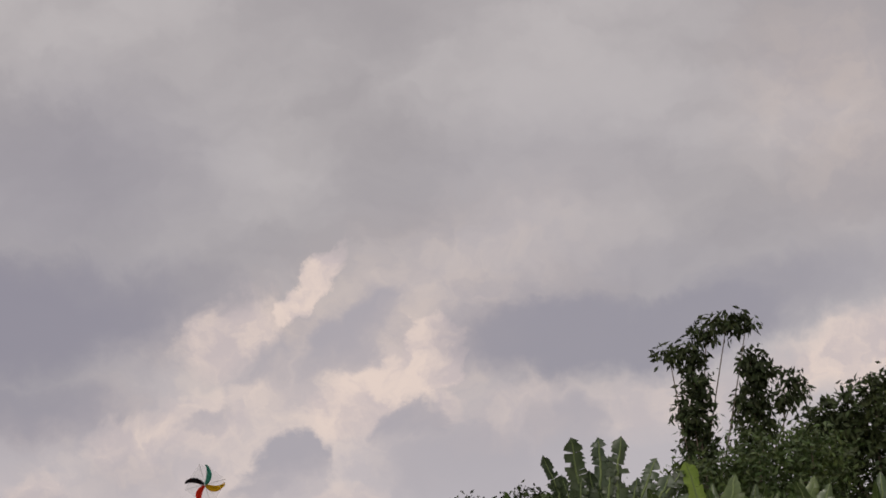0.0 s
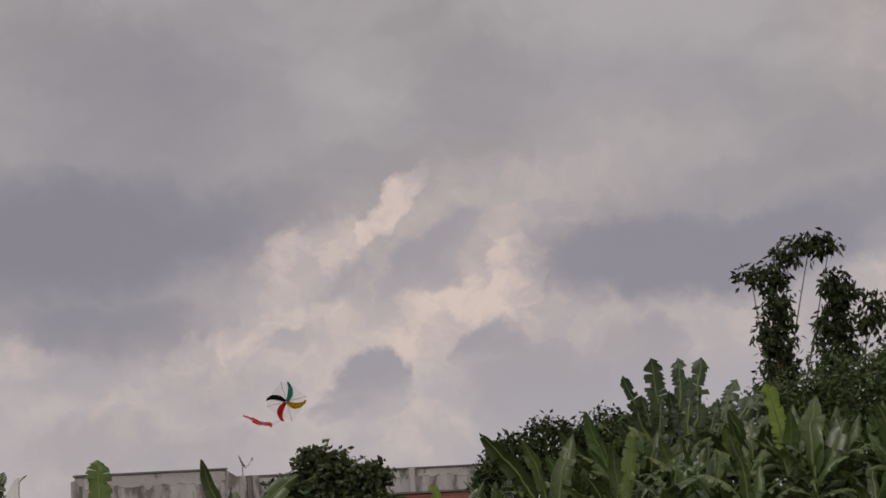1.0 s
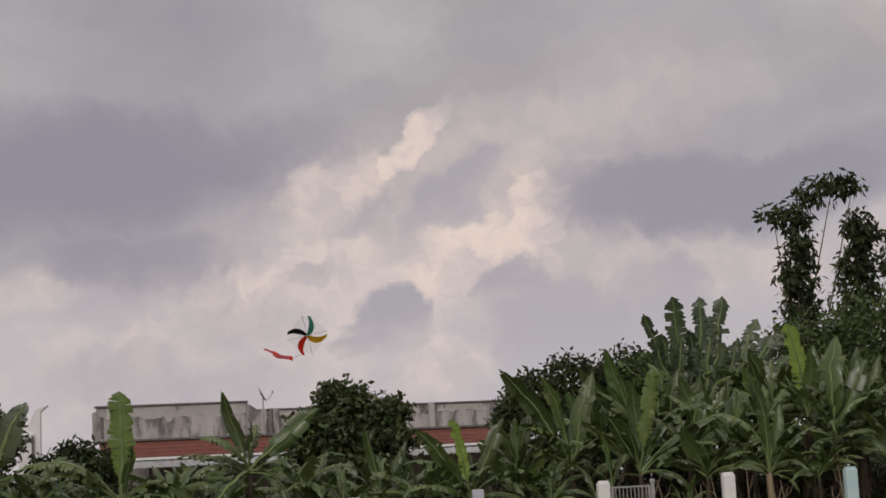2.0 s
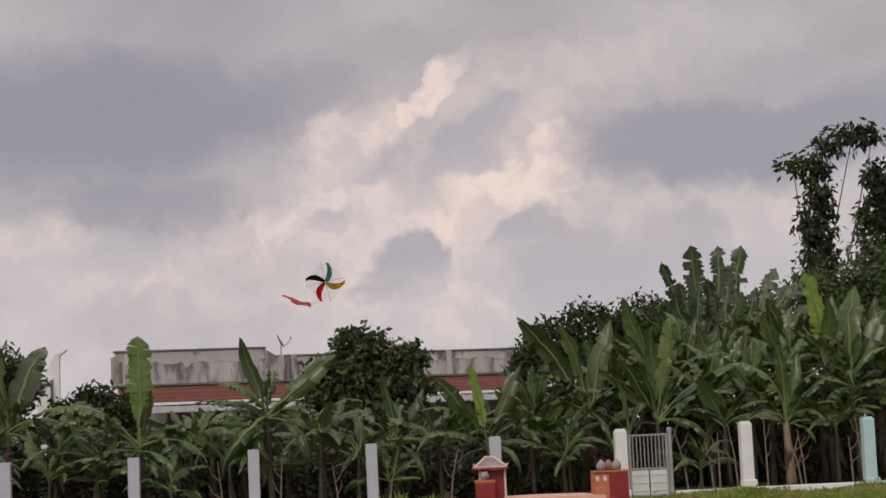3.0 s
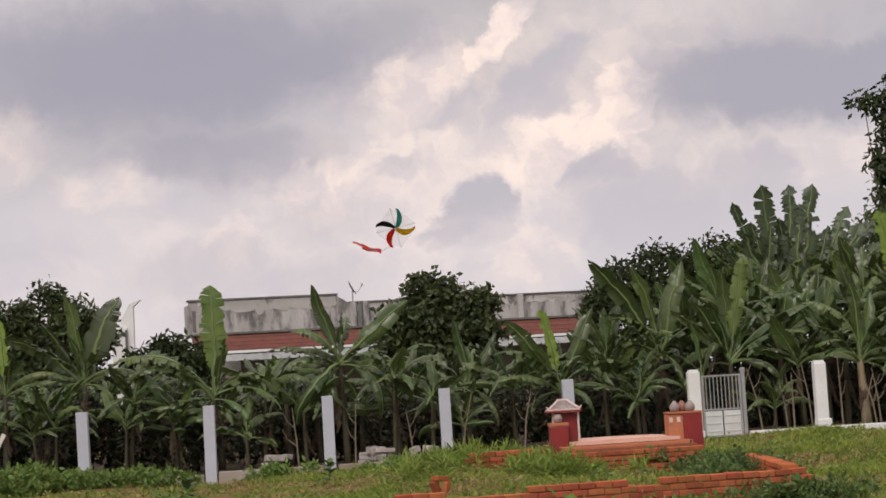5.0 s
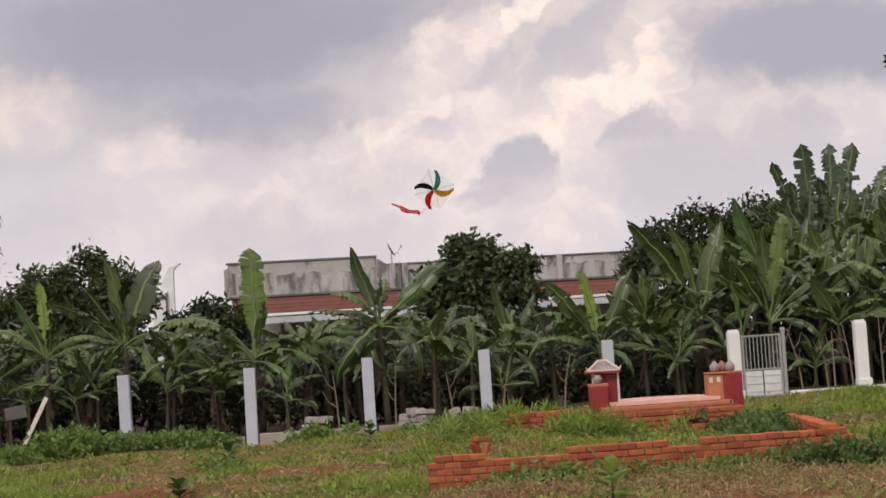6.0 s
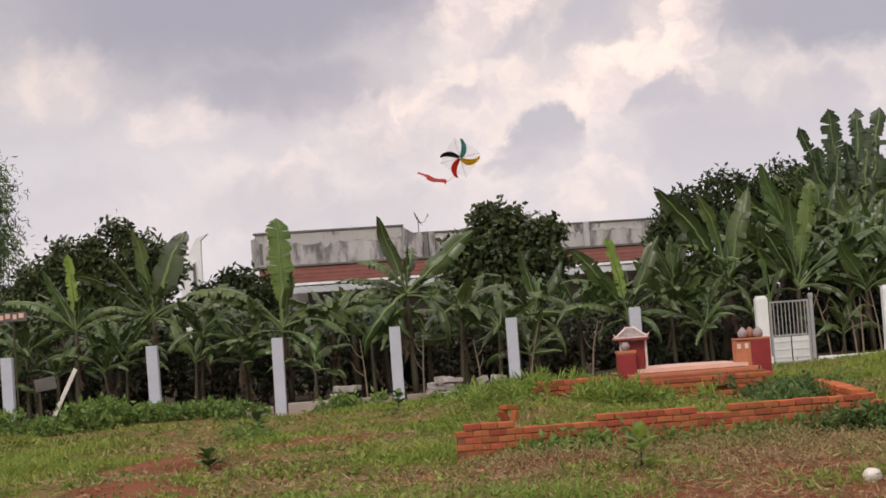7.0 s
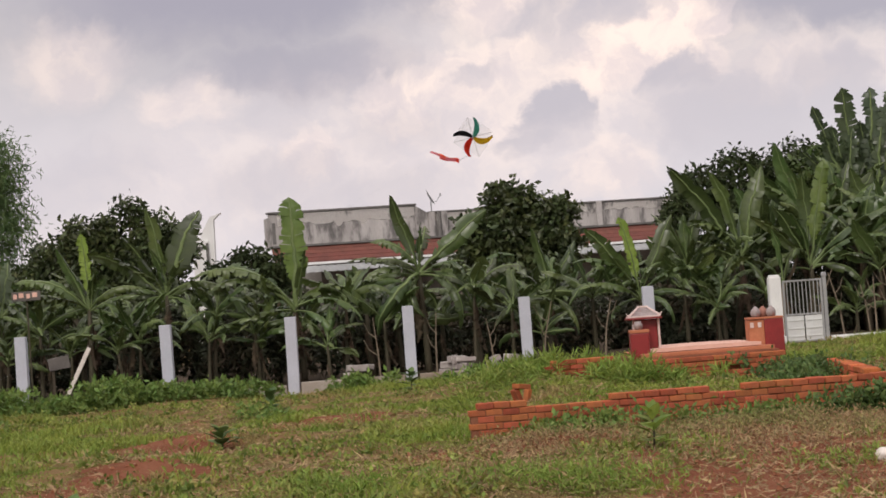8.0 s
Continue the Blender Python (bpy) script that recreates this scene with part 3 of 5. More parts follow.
def build_house():
    house = thing("house", HOUSE, "long low house with stained concrete parapet and red-brown tile band", "house")
    part("wall", boxed((13.8, 6.0, 3.7), (8.7, 3.3, 1.85), 0.02), WALLPAINT, house)
    # the higher parapet and its lower run
    part("parapet", boxed((5.3, 0.22, 1.2), (2.65, 0.0, 4.55), 0.03), CONCRETE, house, "high stained concrete parapet")
    part("coping", boxed((5.42, 0.34, 0.07), (2.65, 0.0, 5.18), 0.015), DARKEDGE, house)
    part("parapet_end", boxed((0.2, 1.1, 1.1), (0.1, 0.67, 4.5), 0.03), CONCRETE, house)
    # the opening is a dark box, its inner shade painted as colour
    part("parapet_slot", boxed((0.12, 0.03, 0.75), (0.16, -0.115, 4.45), 0.008), DARKEDGE, house, "dark upright slot")
    for x0, x1, top, foot, seed in ((0.3, 5.28, 5.12, 4.74, 2), (5.8, 15.7, 4.82, 4.55, 9)):
        band = bmesh.new()
        count = int((x1 - x0) * 9)
        rows = []
        for i in range(count + 1):
            x = x0 + (x1 - x0) * i / count
            low = foot + 0.13 * noise.noise((x * 1.3, seed, 0)) + 0.1 * noise.noise((x * 4.5, seed, 3)) - (0.16 if noise.noise((x * 2.2, seed, 7)) > 0.33 else 0)
            rows.append((band.verts.new((x, -0.122, low)), band.verts.new((x, -0.122, top))))
        for (a, b), (c, d) in zip(rows, rows[1:]):
            band.faces.new((a, c, d, b))
        bmesh.ops.solidify(band, geom=band.faces[:], thickness=-0.012)
        part("plaster_band", band, LIMEBAND, house, "pale flaking plaster band with a ragged lower edge")
    slope = bmesh.new()
    for y in (-0.11, 0.11):
        slope.faces.new([slope.verts.new((x, y, z)) for x, z in ((5.3, 4.0), (5.75, 4.0), (5.75, 4.86), (5.3, 5.15))])
    bmesh.ops.bridge_loops(slope, edges=slope.edges[:])
    part("parapet_shoulder", slope, CONCRETE, house)
    part("parapet", boxed((10.0, 0.22, 0.85), (10.76, 0.0, 4.42), 0.03), CONCRETE, house, "lower stained concrete parapet")
    part("coping", boxed((10.0, 0.34, 0.06), (10.76, 0.0, 4.87), 0.015), DARKEDGE, house)
    for x in (5.9, 6.35, 9.6, 12.2):
        part("pier", boxed((0.22, 0.3, 0.95), (x, -0.06, 4.4), 0.02), CONCRETE, house)
    part("drain_pipe", tube(bmesh.new(), [(6.15, -0.22, 4.9), (6.15, -0.22, 3.6)], [0.07, 0.07], 10), DARKEDGE, house, "dark stained drain pipe")
    # dark strip added for the shadow line under the parapet
    part("ledge", boxed((15.7, 0.5, 0.08), (7.8, -0.2, 3.96), 0.02), DARKEDGE, house, "dark ledge drawing the shadow line below the parapet")
    # sloping tile band: courses of tiles
    band = part("tile_roof", boxed((15.6, 1.1, 0.06), (7.8, -0.75, 3.60), 0.01, Matrix.Rotation(radians(34), 4, "X")), TILEROOF, house, "red-brown tile band")
    for k in range(4):
        d = 0.16 + 0.26 * k
        part("tile_course", boxed((15.6, 0.27, 0.02), (7.8, -0.29 - d * 0.83, 3.95 - d * 0.56), 0.012, Matrix.Rotation(radians(31), 4, "X")), TILEROOF, band)
    part("fascia", boxed((15.6, 0.05, 0.09), (7.8, -1.3, 3.28), 0.01), WHITE, house, "thin white fascia board")
    canopy = bmesh.new()
    count = 150
    rows = []
    for y, z in ((-1.25, 3.2), (-2.5, 2.95)):
        rows.append([canopy.verts.new((0.4 + 14.5 * i / count, y, z + 0.01 * math.sin(i * 2.1))) for i in range(count + 1)])
    for i in range(count):
        canopy.faces.new((rows[0][i], rows[0][i + 1], rows[1][i + 1], rows[1][i]))
    bmesh.ops.solidify(canopy, geom=canopy.faces[:], thickness=0.015)
    part("canopy", canopy, SHEET, house, "pale corrugated sheet canopy")
    for x in (0.6, 4.2, 7.9, 11.5, 14.6):
        part("canopy_post", boxed((0.1, 0.1, 2.95), (x, -2.4, 1.47), 0.01), WALLPAINT, house)


build_house()


def build_dish():
    dish = thing("satellite_dish", HOUSE @ pose(5.95, 0.05, 4.9), "thin satellite dish on a short mast on the parapet", "satellite dish")
    part("mast", tube(bmesh.new(), [(0, 0, 0), (0, 0, 0.45)], [0.022, 0.022], 8), METAL, dish)
    bowl = bmesh.new()
    rings = []
    for r in np.linspace(0.02, 0.31, 6):
        rings.append([bowl.verts.new((r * math.cos(a), r * math.sin(a), r * r * 0.7)) for a in np.linspace(0, 2 * math.pi, 22, endpoint=False)])
    for low, high in zip(rings, rings[1:]):
        for k in range(22):
            bowl.faces.new((low[k], low[(k + 1) % 22], high[(k + 1) % 22], high[k]))
    bmesh.ops.solidify(bowl, geom=bowl.faces[:], thickness=0.012)
    bowl.transform(pose(-0.05, 0, 0.48, 0, 62, -14))
    part("bowl", bowl, METAL, dish)
    part("feed_arm", tube(bmesh.new(), [(-0.02, 0, 0.35), (0.22, 0, 0.36), (0.36, 0, 0.58)], [0.014, 0.014, 0.014], 6), METAL, dish)
    part("feed_horn", boxed((0.06, 0.06, 0.1), (0.37, 0, 0.6), 0.015), METAL, dish)


build_dish()


def build_water_tank():
    """A white tower that stands far behind the banana plants."""
    tower = thing("white_tower", pose(-9.6, 78, 0), "narrow white plastered tower beyond the banana plants", "tower")
    part("shaft", boxed((0.62, 0.6, 4.7), (0.1, 0, 2.35), 0.03), WHITE, tower)
    fin = bmesh.new()
    for y in (-0.2, 0.2):
        fin.faces.new([fin.verts.new((x, y, z)) for x, z in ((0.1, 4.9), (0.62, 3.2), (0.66, 5.5), (0.95, 5.75), (0.5, 5.6))])
    bmesh.ops.bridge_loops(fin, edges=fin.edges[:])
    part("fin", fin, WHITE, tower)
    # the vent is a dark box with its inner shade as colour
    part("vent", boxed((0.36, 0.06, 0.16), (0.0, -0.305, 4.4), 0.01), DARKEDGE, tower, "dark vent opening")
    part("dark_edge", boxed((0.1, 0.05, 1.2), (0.36, -0.305, 4.0), 0.01), DARKEDGE, tower)


build_water_tank()

# ---------------------------------------------------------------- brick enclosure with grave
rng = np.random.default_rng(7)


def brick_mesh(length, deep, high):
    bm = boxed((length, deep, high), (0, 0, 0), 0)
    bmesh.ops.bevel(bm, geom=bm.edges[:], offset=0.006, segments=1, affect="EDGES")
    data = bpy.data.meshes.new("brick")
    bm.to_mesh(data)
    bm.free()
    data.materials.append(BRICK)
    return data


STRETCHER, HALF = brick_mesh(0.185, 0.2, 0.068), brick_mesh(0.09, 0.2, 0.068)
COURSE = 0.078


def brick_run(parent, length, courses_at, tilt=0.0):
    """Courses of single bricks along the parent's x axis; courses_at(x) gives how many stand there."""
    most = max(courses_at(x) for x in np.linspace(0, length, 60))
    for c in range(most):
        x = 0.0 if c % 2 == 0 else -0.0975
        while x < length:
            mid = x + 0.0925
            if 0 <= mid <= length + 0.05 and courses_at(min(max(mid, 0), length)) > c:
                half = mid < 0.09
                ob = new("brick", HALF if half else STRETCHER)
                ob.parent = parent
                ob.matrix_basis = pose(mid + (0.045 if half else 0), rng.normal(0, 0.006), 0.035 + c * COURSE + rng.normal(0, 0.0025), rng.normal(0, 0.8), rng.normal(0, 0.8), rng.normal(0, 1.2))
            x += 0.195


def wall_base(corner, angle, name, label):
    wall = thing(name, pose(corner.x, corner.y, gz(corner.x, corner.y) - 0.04, 0, 0, angle), label, "brick wall")
    return wall


def stepped(x):
    return 6 if x < 0.6 else 5 if x < 1.58 else 6 if x < 2.76 else 5 if x < 3.16 else 6


ANGLE = math.degrees(math.atan2(ALONG.y, ALONG.x))
front_wall = wall_base(A, ANGLE, "brick_wall", "low unfinished red brick wall with stepped broken top")
front_long = (B - A).length
part("mortar_core", boxed((front_long - 0.03, 0.175, 5 * COURSE - 0.01), (front_long / 2, 0, 2.5 * COURSE - 0.01), 0.004), MORTAR, front_wall)
brick_run(front_wall, front_long, stepped)
side_wall = wall_base(B + BACK * 0.22 - ALONG * 0.1, 86, "brick_wall", "low red brick side wall half hidden in weeds")
part("mortar_core", boxed((6.0, 0.175, 5 * COURSE - 0.01), (3.0, 0, 2.5 * COURSE - 0.01), 0.004), MORTAR, side_wall)
brick_run(side_wall, 6.0, lambda x: 6 if x < 3.9 else 5)
inner_wall = wall_base(Vector((1.4, 30.0, 0)), 3, "brick_wall", "low brick edging half buried in grass")
brick_run(inner_wall, 1.0, lambda x: 4)


def build_loose_bricks():
    for x, y, high, tilt, turn in ((0.86, 27.1, 0.12, 72, 20), (1.0, 27.0, 0.1, 100, -15), (0.93, 27.05, 0.24, 8, 30)):
        ob = new("loose_brick", STRETCHER)
        ob.matrix_world = pose(x, y, gz(x, y) + high - 0.03, 0, tilt, turn)
        tagged(ob, "single red brick lying in the grass", "brick", "loose bricks")


build_loose_bricks()


def build_grave():
    grave = thing("grave", pose(3.95, 30.3, 0.1, 0, 0, 4), "brick grave plinth with a pale pink rounded slab", "grave")
    plinth = part("plinth", boxed((2.18, 1.9, 0.42), (0, 0.97, 0.21), 0.01), MORTAR, grave, "red brick plinth")
    for c in range(5):
        for i in range(12):
            x = -1.08 + (i + 0.5) * 0.186 - (0.09 if c % 2 else 0)
            if c == 2 and i in (6, 7, 8):
                continue
            ob = new("brick", STRETCHER)
            ob.parent = plinth
            ob.matrix_basis = pose(x, -0.02 + rng.normal(0, 0.006), 0.04 + c * COURSE, rng.normal(0, 1), rng.normal(0, 0.8), rng.normal(0, 1.5))
    part("ledge", boxed((2.06, 1.8, 0.06), (0, 0.95, 0.45), 0.012), LEDGEBRICK, grave, "orange plastered ledge")
    slab = bmesh.new()
    count = 18
    lows, highs = [], []
    for y in (0.2, 1.75):
        for line, top in ((lows, False), (highs, True)):
            line.append([slab.verts.new((-0.86 + 1.72 * i / count, y, 0.49 + (0.05 + 0.016 * math.sin(math.pi * i / count) ** 0.8 if top else 0))) for i in range(count + 1)])
    for i in range(count):
        slab.faces.new((highs[0][i], highs[0][i + 1], highs[1][i + 1], highs[1][i]))
        slab.faces.new((lows[0][i + 1], lows[0][i], lows[1][i], lows[1][i + 1]))
        slab.faces.new((lows[0][i], lows[0][i + 1], highs[0][i + 1], highs[0][i]))
        slab.faces.new((lows[1][i + 1], lows[1][i], highs[1][i], highs[1][i + 1]))
    for i in (0, count):
        slab.faces.new((lows[0][i], lows[1][i], highs[1][i], highs[0][i]))
    bmesh.ops.recalc_face_normals(slab, faces=slab.faces[:])
    part("slab", slab, PINK, grave, "pale pink rounded slab")


build_grave()


def turned_pot(rings, sides=16):
    """A pot turned on a wheel: pairs of height and radius."""
    return tube(bmesh.new(), [(0, 0, z) for z, w in rings], [w for z, w in rings], sides)


def build_roofed_altar():
    altar = thing("roofed_altar", pose(2.98, 30.75, 0.40) @ Matrix.Diagonal((0.93, 0.93, 0.97, 1)), "dark red tiled altar with a small pale tiled roof", "altar")
    part("front_box", boxed((0.31, 0.3, 0.52), (-0.06, -0.1, 0.26), 0.02), REDTILE, altar)
    part("front_cap", boxed((0.33, 0.32, 0.05), (-0.06, -0.1, 0.545), 0.012), LEDGEBRICK, altar, "orange plastered cap")
    part("rear_box", boxed((0.36, 0.32, 0.72), (0.1, 0.26, 0.36), 0.015), REDTILE, altar)
    for x in (-0.12, 0.3):
        part("column", tube(bmesh.new(), [(x, 0.06, 0), (x, 0.06, 0.74)], [0.02, 0.02], 8), PALEPINK, altar, "pale pink column")
    part("eave_board", boxed((0.58, 0.52, 0.03), (0.06, 0.16, 0.745), 0.01), REDTILE, altar, "dark red eave board")
    part("roof_slab", boxed((0.54, 0.48, 0.025), (0.06, 0.16, 0.773), 0.01), PALEPINK, altar, "pale plastered roof slab")
    roof = bmesh.new()
    low = [roof.verts.new(p) for p in ((-0.19, -0.06, 0.787), (0.31, -0.06, 0.787), (0.31, 0.38, 0.787), (-0.19, 0.38, 0.787))]
    high = [roof.verts.new(p) for p in ((-0.01, 0.16, 0.92), (0.13, 0.16, 0.92))]
    for f in ((low[0], low[1], high[1], high[0]), (low[2], low[3], high[0], high[1]), (low[1], low[2], high[1]), (low[3], low[0], high[0]), low[::-1]):
        roof.faces.new(f)
    bmesh.ops.recalc_face_normals(roof, faces=roof.faces[:])
    part("roof", roof, ASHGREY, altar, "grey hipped roof")
    for a, b in (((-0.19, -0.06, 0.795), (-0.01, 0.16, 0.925)), ((0.31, -0.06, 0.795), (0.13, 0.16, 0.925)), ((-0.03, 0.16, 0.928), (0.15, 0.16, 0.928))):
        part("ridge", tube(bmesh.new(), [a, b], [0.017, 0.017], 8), PALEPINK, altar, "pale roof ridge")
    for k in range(5):
        x = -0.1 + 0.08 * k
        part("roof_rib", tube(bmesh.new(), [(x, -0.055, 0.795), (0.06 + (x - 0.06) * 0.45, 0.14, 0.912)], [0.01, 0.008], 6), ASHGREY, altar)
    for x in (-0.2, 0.32):
        part("eave_tip", tube(bmesh.new(), [(x, -0.06, 0.785), (x + (0.035 if x > 0 else -0.035), -0.07, 0.835)], [0.018, 0.007], 6), PALEPINK, altar)
    jar = link("incense_pot", turned_pot([(0, 0.05), (0.02, 0.06), (0.06, 0.075), (0.09, 0.07), (0.1, 0.05), (0.13, 0.055)]), ASHGREY, smooth=True)
    jar.location = (2.925, 30.66, 0.953)
    tagged(jar, "small pale grey incense pot on the altar", "pot")


def build_open_altar():
    altar = thing("square_altar", pose(4.95, 30.95, 0.4), "dark red tiled square altar with pale streaks", "altar")
    part("box", boxed((0.3, 0.42, 0.58), (0.09, 0.0, 0.29), 0.015), REDTILE, altar)
    part("side_box", boxed((0.24, 0.38, 0.57), (-0.18, 0.0, 0.285), 0.012), LEDGEBRICK, altar, "bare orange-brown side")
    for x in (-0.25, -0.13):
        part("plaster_patch", boxed((0.055, 0.01, 0.08), (x, -0.193, 0.49), 0.003), PALEPINK, altar, "pale plaster patch")
    part("cap", boxed((0.54, 0.44, 0.03), (-0.03, 0.0, 0.594), 0.008), LEDGEBRICK, altar)
    for x, y, ware in ((-0.13, -0.05, ASHGREY), (0.0, 0.04, CLAY), (0.11, -0.06, ASHGREY)):
        jar = link("altar_vase", turned_pot([(0, 0.055), (0.03, 0.075), (0.08, 0.08), (0.12, 0.062), (0.15, 0.03), (0.17, 0.022)]), ware, smooth=True)
        jar.location = (4.92 + x, 30.95 + y, 1.008)
        tagged(jar, "small domed grey-red clay vase on the altar", "vase", "altar vases")


build_roofed_altar()
build_open_altar()

# ---------------------------------------------------------------- banana plants


def leaf_mesh(seed, long, wide, bend, torn, blade, start=0.14, fold=0.1, blunt=0.3):
    """A banana leaf that rises along z and bends over towards x; torn: how far its blade is split into strips."""
    r = np.random.default_rng(seed)
    verts, faces, kinds = [], [], []
    steps = 26
    u = np.linspace(0, 1, steps + 1)
    angle = bend * u ** 1.35
    dz, dx = np.cos(angle) * long / steps, np.sin(angle) * long / steps
    z, x = np.concatenate([[0], np.cumsum(dz[:-1])]), np.concatenate([[0], np.cumsum(dx[:-1])])
    wob = np.cumsum(r.normal(0, 0.006, steps + 1)) * long
    axis = np.stack([x, wob, z], 1)
    tang = np.stack([np.sin(angle), np.zeros_like(u), np.cos(angle)], 1)
    over = np.stack([-np.cos(angle), np.zeros_like(u), np.sin(angle)], 1)
    thick = 0.019 * (1 - u) ** 0.7 + 0.004
    for i in range(steps + 1):
        for a in (0.5, 2.6, 4.7):
            verts.append(axis[i] + thick[i] * (math.cos(a) * np.array([0, 1, 0]) + math.sin(a) * over[i]))
    for i in range(steps):
        for k in range(3):
            faces.append((3 * i + k, 3 * i + (k + 1) % 3, 3 * i + 3 + (k + 1) % 3, 3 * i + 3 + k))
            kinds.append(1)
    s = np.clip((u - start) / (1 - start), 0, 1)
    half = wide / 2 * np.minimum(1, (s / 0.22) ** 0.6) * np.clip((1 - s) / blunt, 0, 1) ** 0.6 * (1 - 0.2 * s)
    for side in (-1, 1):
        sag, slip, cut = r.normal(fold, 0.1), 0.0, 1.0
        for i in range(steps):
            if s[i + 1] <= 0:
                continue
            if r.random() < torn:
                sag, slip, cut = fold + r.uniform(-0.3, 0.8) * (0.35 + torn), r.normal(0, 0.7) * torn, r.uniform(0.84, 1.05)
            base = len(verts)
            for j, w in ((i, half[i] * cut), (i + 1, half[i + 1] * cut)):
                if torn > 0.55 and j == i + 1 and r.random() < torn:
                    w = w * r.uniform(0.55, 0.95)
                for f, lift in ((0.0, 0.0), (0.5, 0.17), (1.0, 0.2)):
                    drop = lift - sag * f * f
                    along = slip * f * 0.06 + 0.10 * f
                    verts.append(axis[j] + np.array([0, side * w * f * math.sqrt(max(0.1, 1 - min(0.9, abs(drop)) ** 2)), 0]) + over[j] * w * drop + tang[j] * along * wide)
            for k in range(2):
                quad = (base + k, base + k + 1, base + k + 4, base + k + 3)
                faces.append(quad if side > 0 else quad[::-1])
                kinds.append(0)
    data = bpy.data.meshes.new("leaf")
    data.from_pydata([tuple(map(float, v)) for v in verts], [], faces)
    data.materials.append(blade)
    data.materials.append(DRY if blade == DRY else RIB)
    data.polygons.foreach_set("material_index", kinds)
    data.polygons.foreach_set("use_smooth", [True] * len(faces))
    return data


SHEENY = [leaf_mesh(21 + i, 1.0, 0.2, 0.1 + 0.06 * i, 0.8, SHEENLEAF, 0.16, 0.3, 0.1) for i in range(5)]
UPRIGHT = [leaf_mesh(11 + i, 1.0, 0.24, 0.2 + 0.1 * i, 0.38, BANANA, 0.2, 0.25, 0.3) for i in range(5)]
SPEAR = [leaf_mesh(31 + i, 1.0, 0.21, 0.1, 0.66, YOUNG, 0.2, 0.12, 0.1) for i in range(3)]
FRESHEST = [leaf_mesh(41 + i, 1.0, 0.24, 0.1, 0.6, FRESH, 0.2, 0.12, 0.1) for i in range(3)]
ARCH = [leaf_mesh(51 + i, 1.0, 0.22, 0.75 + 0.14 * i, 0.4 + 0.05 * i, BANANA, 0.16, 0.5, 0.35) for i in range(8)]
DROOP = [leaf_mesh(71 + i, 1.0, 0.2, 1.5 + 0.2 * i, 0.5, BANANA, 0.18, 0.65, 0.4) for i in range(5)]
DEAD = [leaf_mesh(91 + i, 1.0, 0.22, -0.3, 0.8, DRY, 0.1, 0.6) for i in range(4)]
KINDS = {"sheeny": SHEENY, "up": UPRIGHT, "spear": SPEAR, "fresh": FRESHEST, "arch": ARCH, "droop": DROOP, "dead": DEAD}


def leaf_pose(data, low, reach, wide=1.0, twist=0.0):
    """Sets a leaf with its foot at low so that its tip ends at low + reach; twist turns the blade about that line."""
    tip = max((v.co for v in data.vertices), key=lambda c: c.length)
    own = math.atan2(tip.x, tip.z)
    long = reach.length / math.hypot(tip.x, tip.z)
    lean = math.acos(max(-1, min(1, reach.z / reach.length)))
    heading = math.atan2(reach.y, reach.x)
    return (Matrix.Translation(low) @ Matrix.Rotation(heading, 4, "Z") @ Matrix.Rotation(lean, 4, "Y") @ Matrix.Rotation(radians(twist), 4, "Z")
            @ Matrix.Rotation(-own, 4, "Y") @ Matrix.Diagonal((long, long * wide, long, 1)))


def build_banana(x, y, crown, leaves, count, seed, length=1.6, label="green banana plant with arching torn leaves behind the fence", dead=3, thick=0.075, stem=None, flat=25):
    """leaves: kind, then how far the tip lies to the right of, above and behind the crown, width and twist of the blade."""
    r = np.random.default_rng(seed)
    base = gz(x, y) - 0.05
    plant = thing("banana_plant", pose(x, y, base, 0, 0, 0), label, "banana plant", "banana plants")
    h = crown - base
    sway = r.normal(0, 0.05, 2)
    line = [(sway[0] * (t - 1) * h, sway[1] * (t - 1) * h, t * h) for t in np.linspace(0, 1, 6)]
    part("stem", tube(bmesh.new(), line, [thick * (1.15 - 0.55 * t) for t in np.linspace(0, 1, 6)], 10), stem or STEM, plant, smooth=True)
    top = Vector(line[-1])
    made = []
    for kind, dx, dz, *more in leaves:
        dy, wide, twist = (list(more) + [0.0, 1.0, r.normal(0, 32)][len(more):])[:3]
        made.append((kind, Vector((dx, dy if len(more) < 3 else 0.0, dz)), wide, twist))
    turn = r.uniform(0, 360)
    for i in range(count):
        turn += 137.5 + r.normal(0, 15)
        q = i / max(1, count - 1)
        lean = radians(flat + (100 - flat) * q + r.normal(0, 9))
        far = length * r.uniform(0.7, 1.1)
        reach = far * Vector((math.sin(lean) * math.cos(radians(turn)), math.sin(lean) * math.sin(radians(turn)), math.cos(lean)))
        made.append(("up" if q < 0.2 else "arch" if q < 0.7 else "droop", reach, r.uniform(0.85, 1.25), r.normal(0, 40)))
    for i in range(dead):
        a = r.uniform(0, 2 * math.pi)
        made.append(("dead", Vector((0.22 * math.cos(a), 0.22 * math.sin(a), -h * r.uniform(0.35, 0.65))), 1.0, 0.0))
    for i, (kind, reach, wide, twist) in enumerate(made):
        data = KINDS[kind][int(r.integers(len(KINDS[kind])))]
        ob = new("leaf", data)
        ob.parent = plant
        drop = Vector((0, 0, 0.03 * (i % 5) + (0.15 if kind == "dead" else 0)))
        ob.matrix_basis = leaf_pose(data, top - drop, reach + (drop if kind != "dead" else Vector()), wide, twist)
    return plant


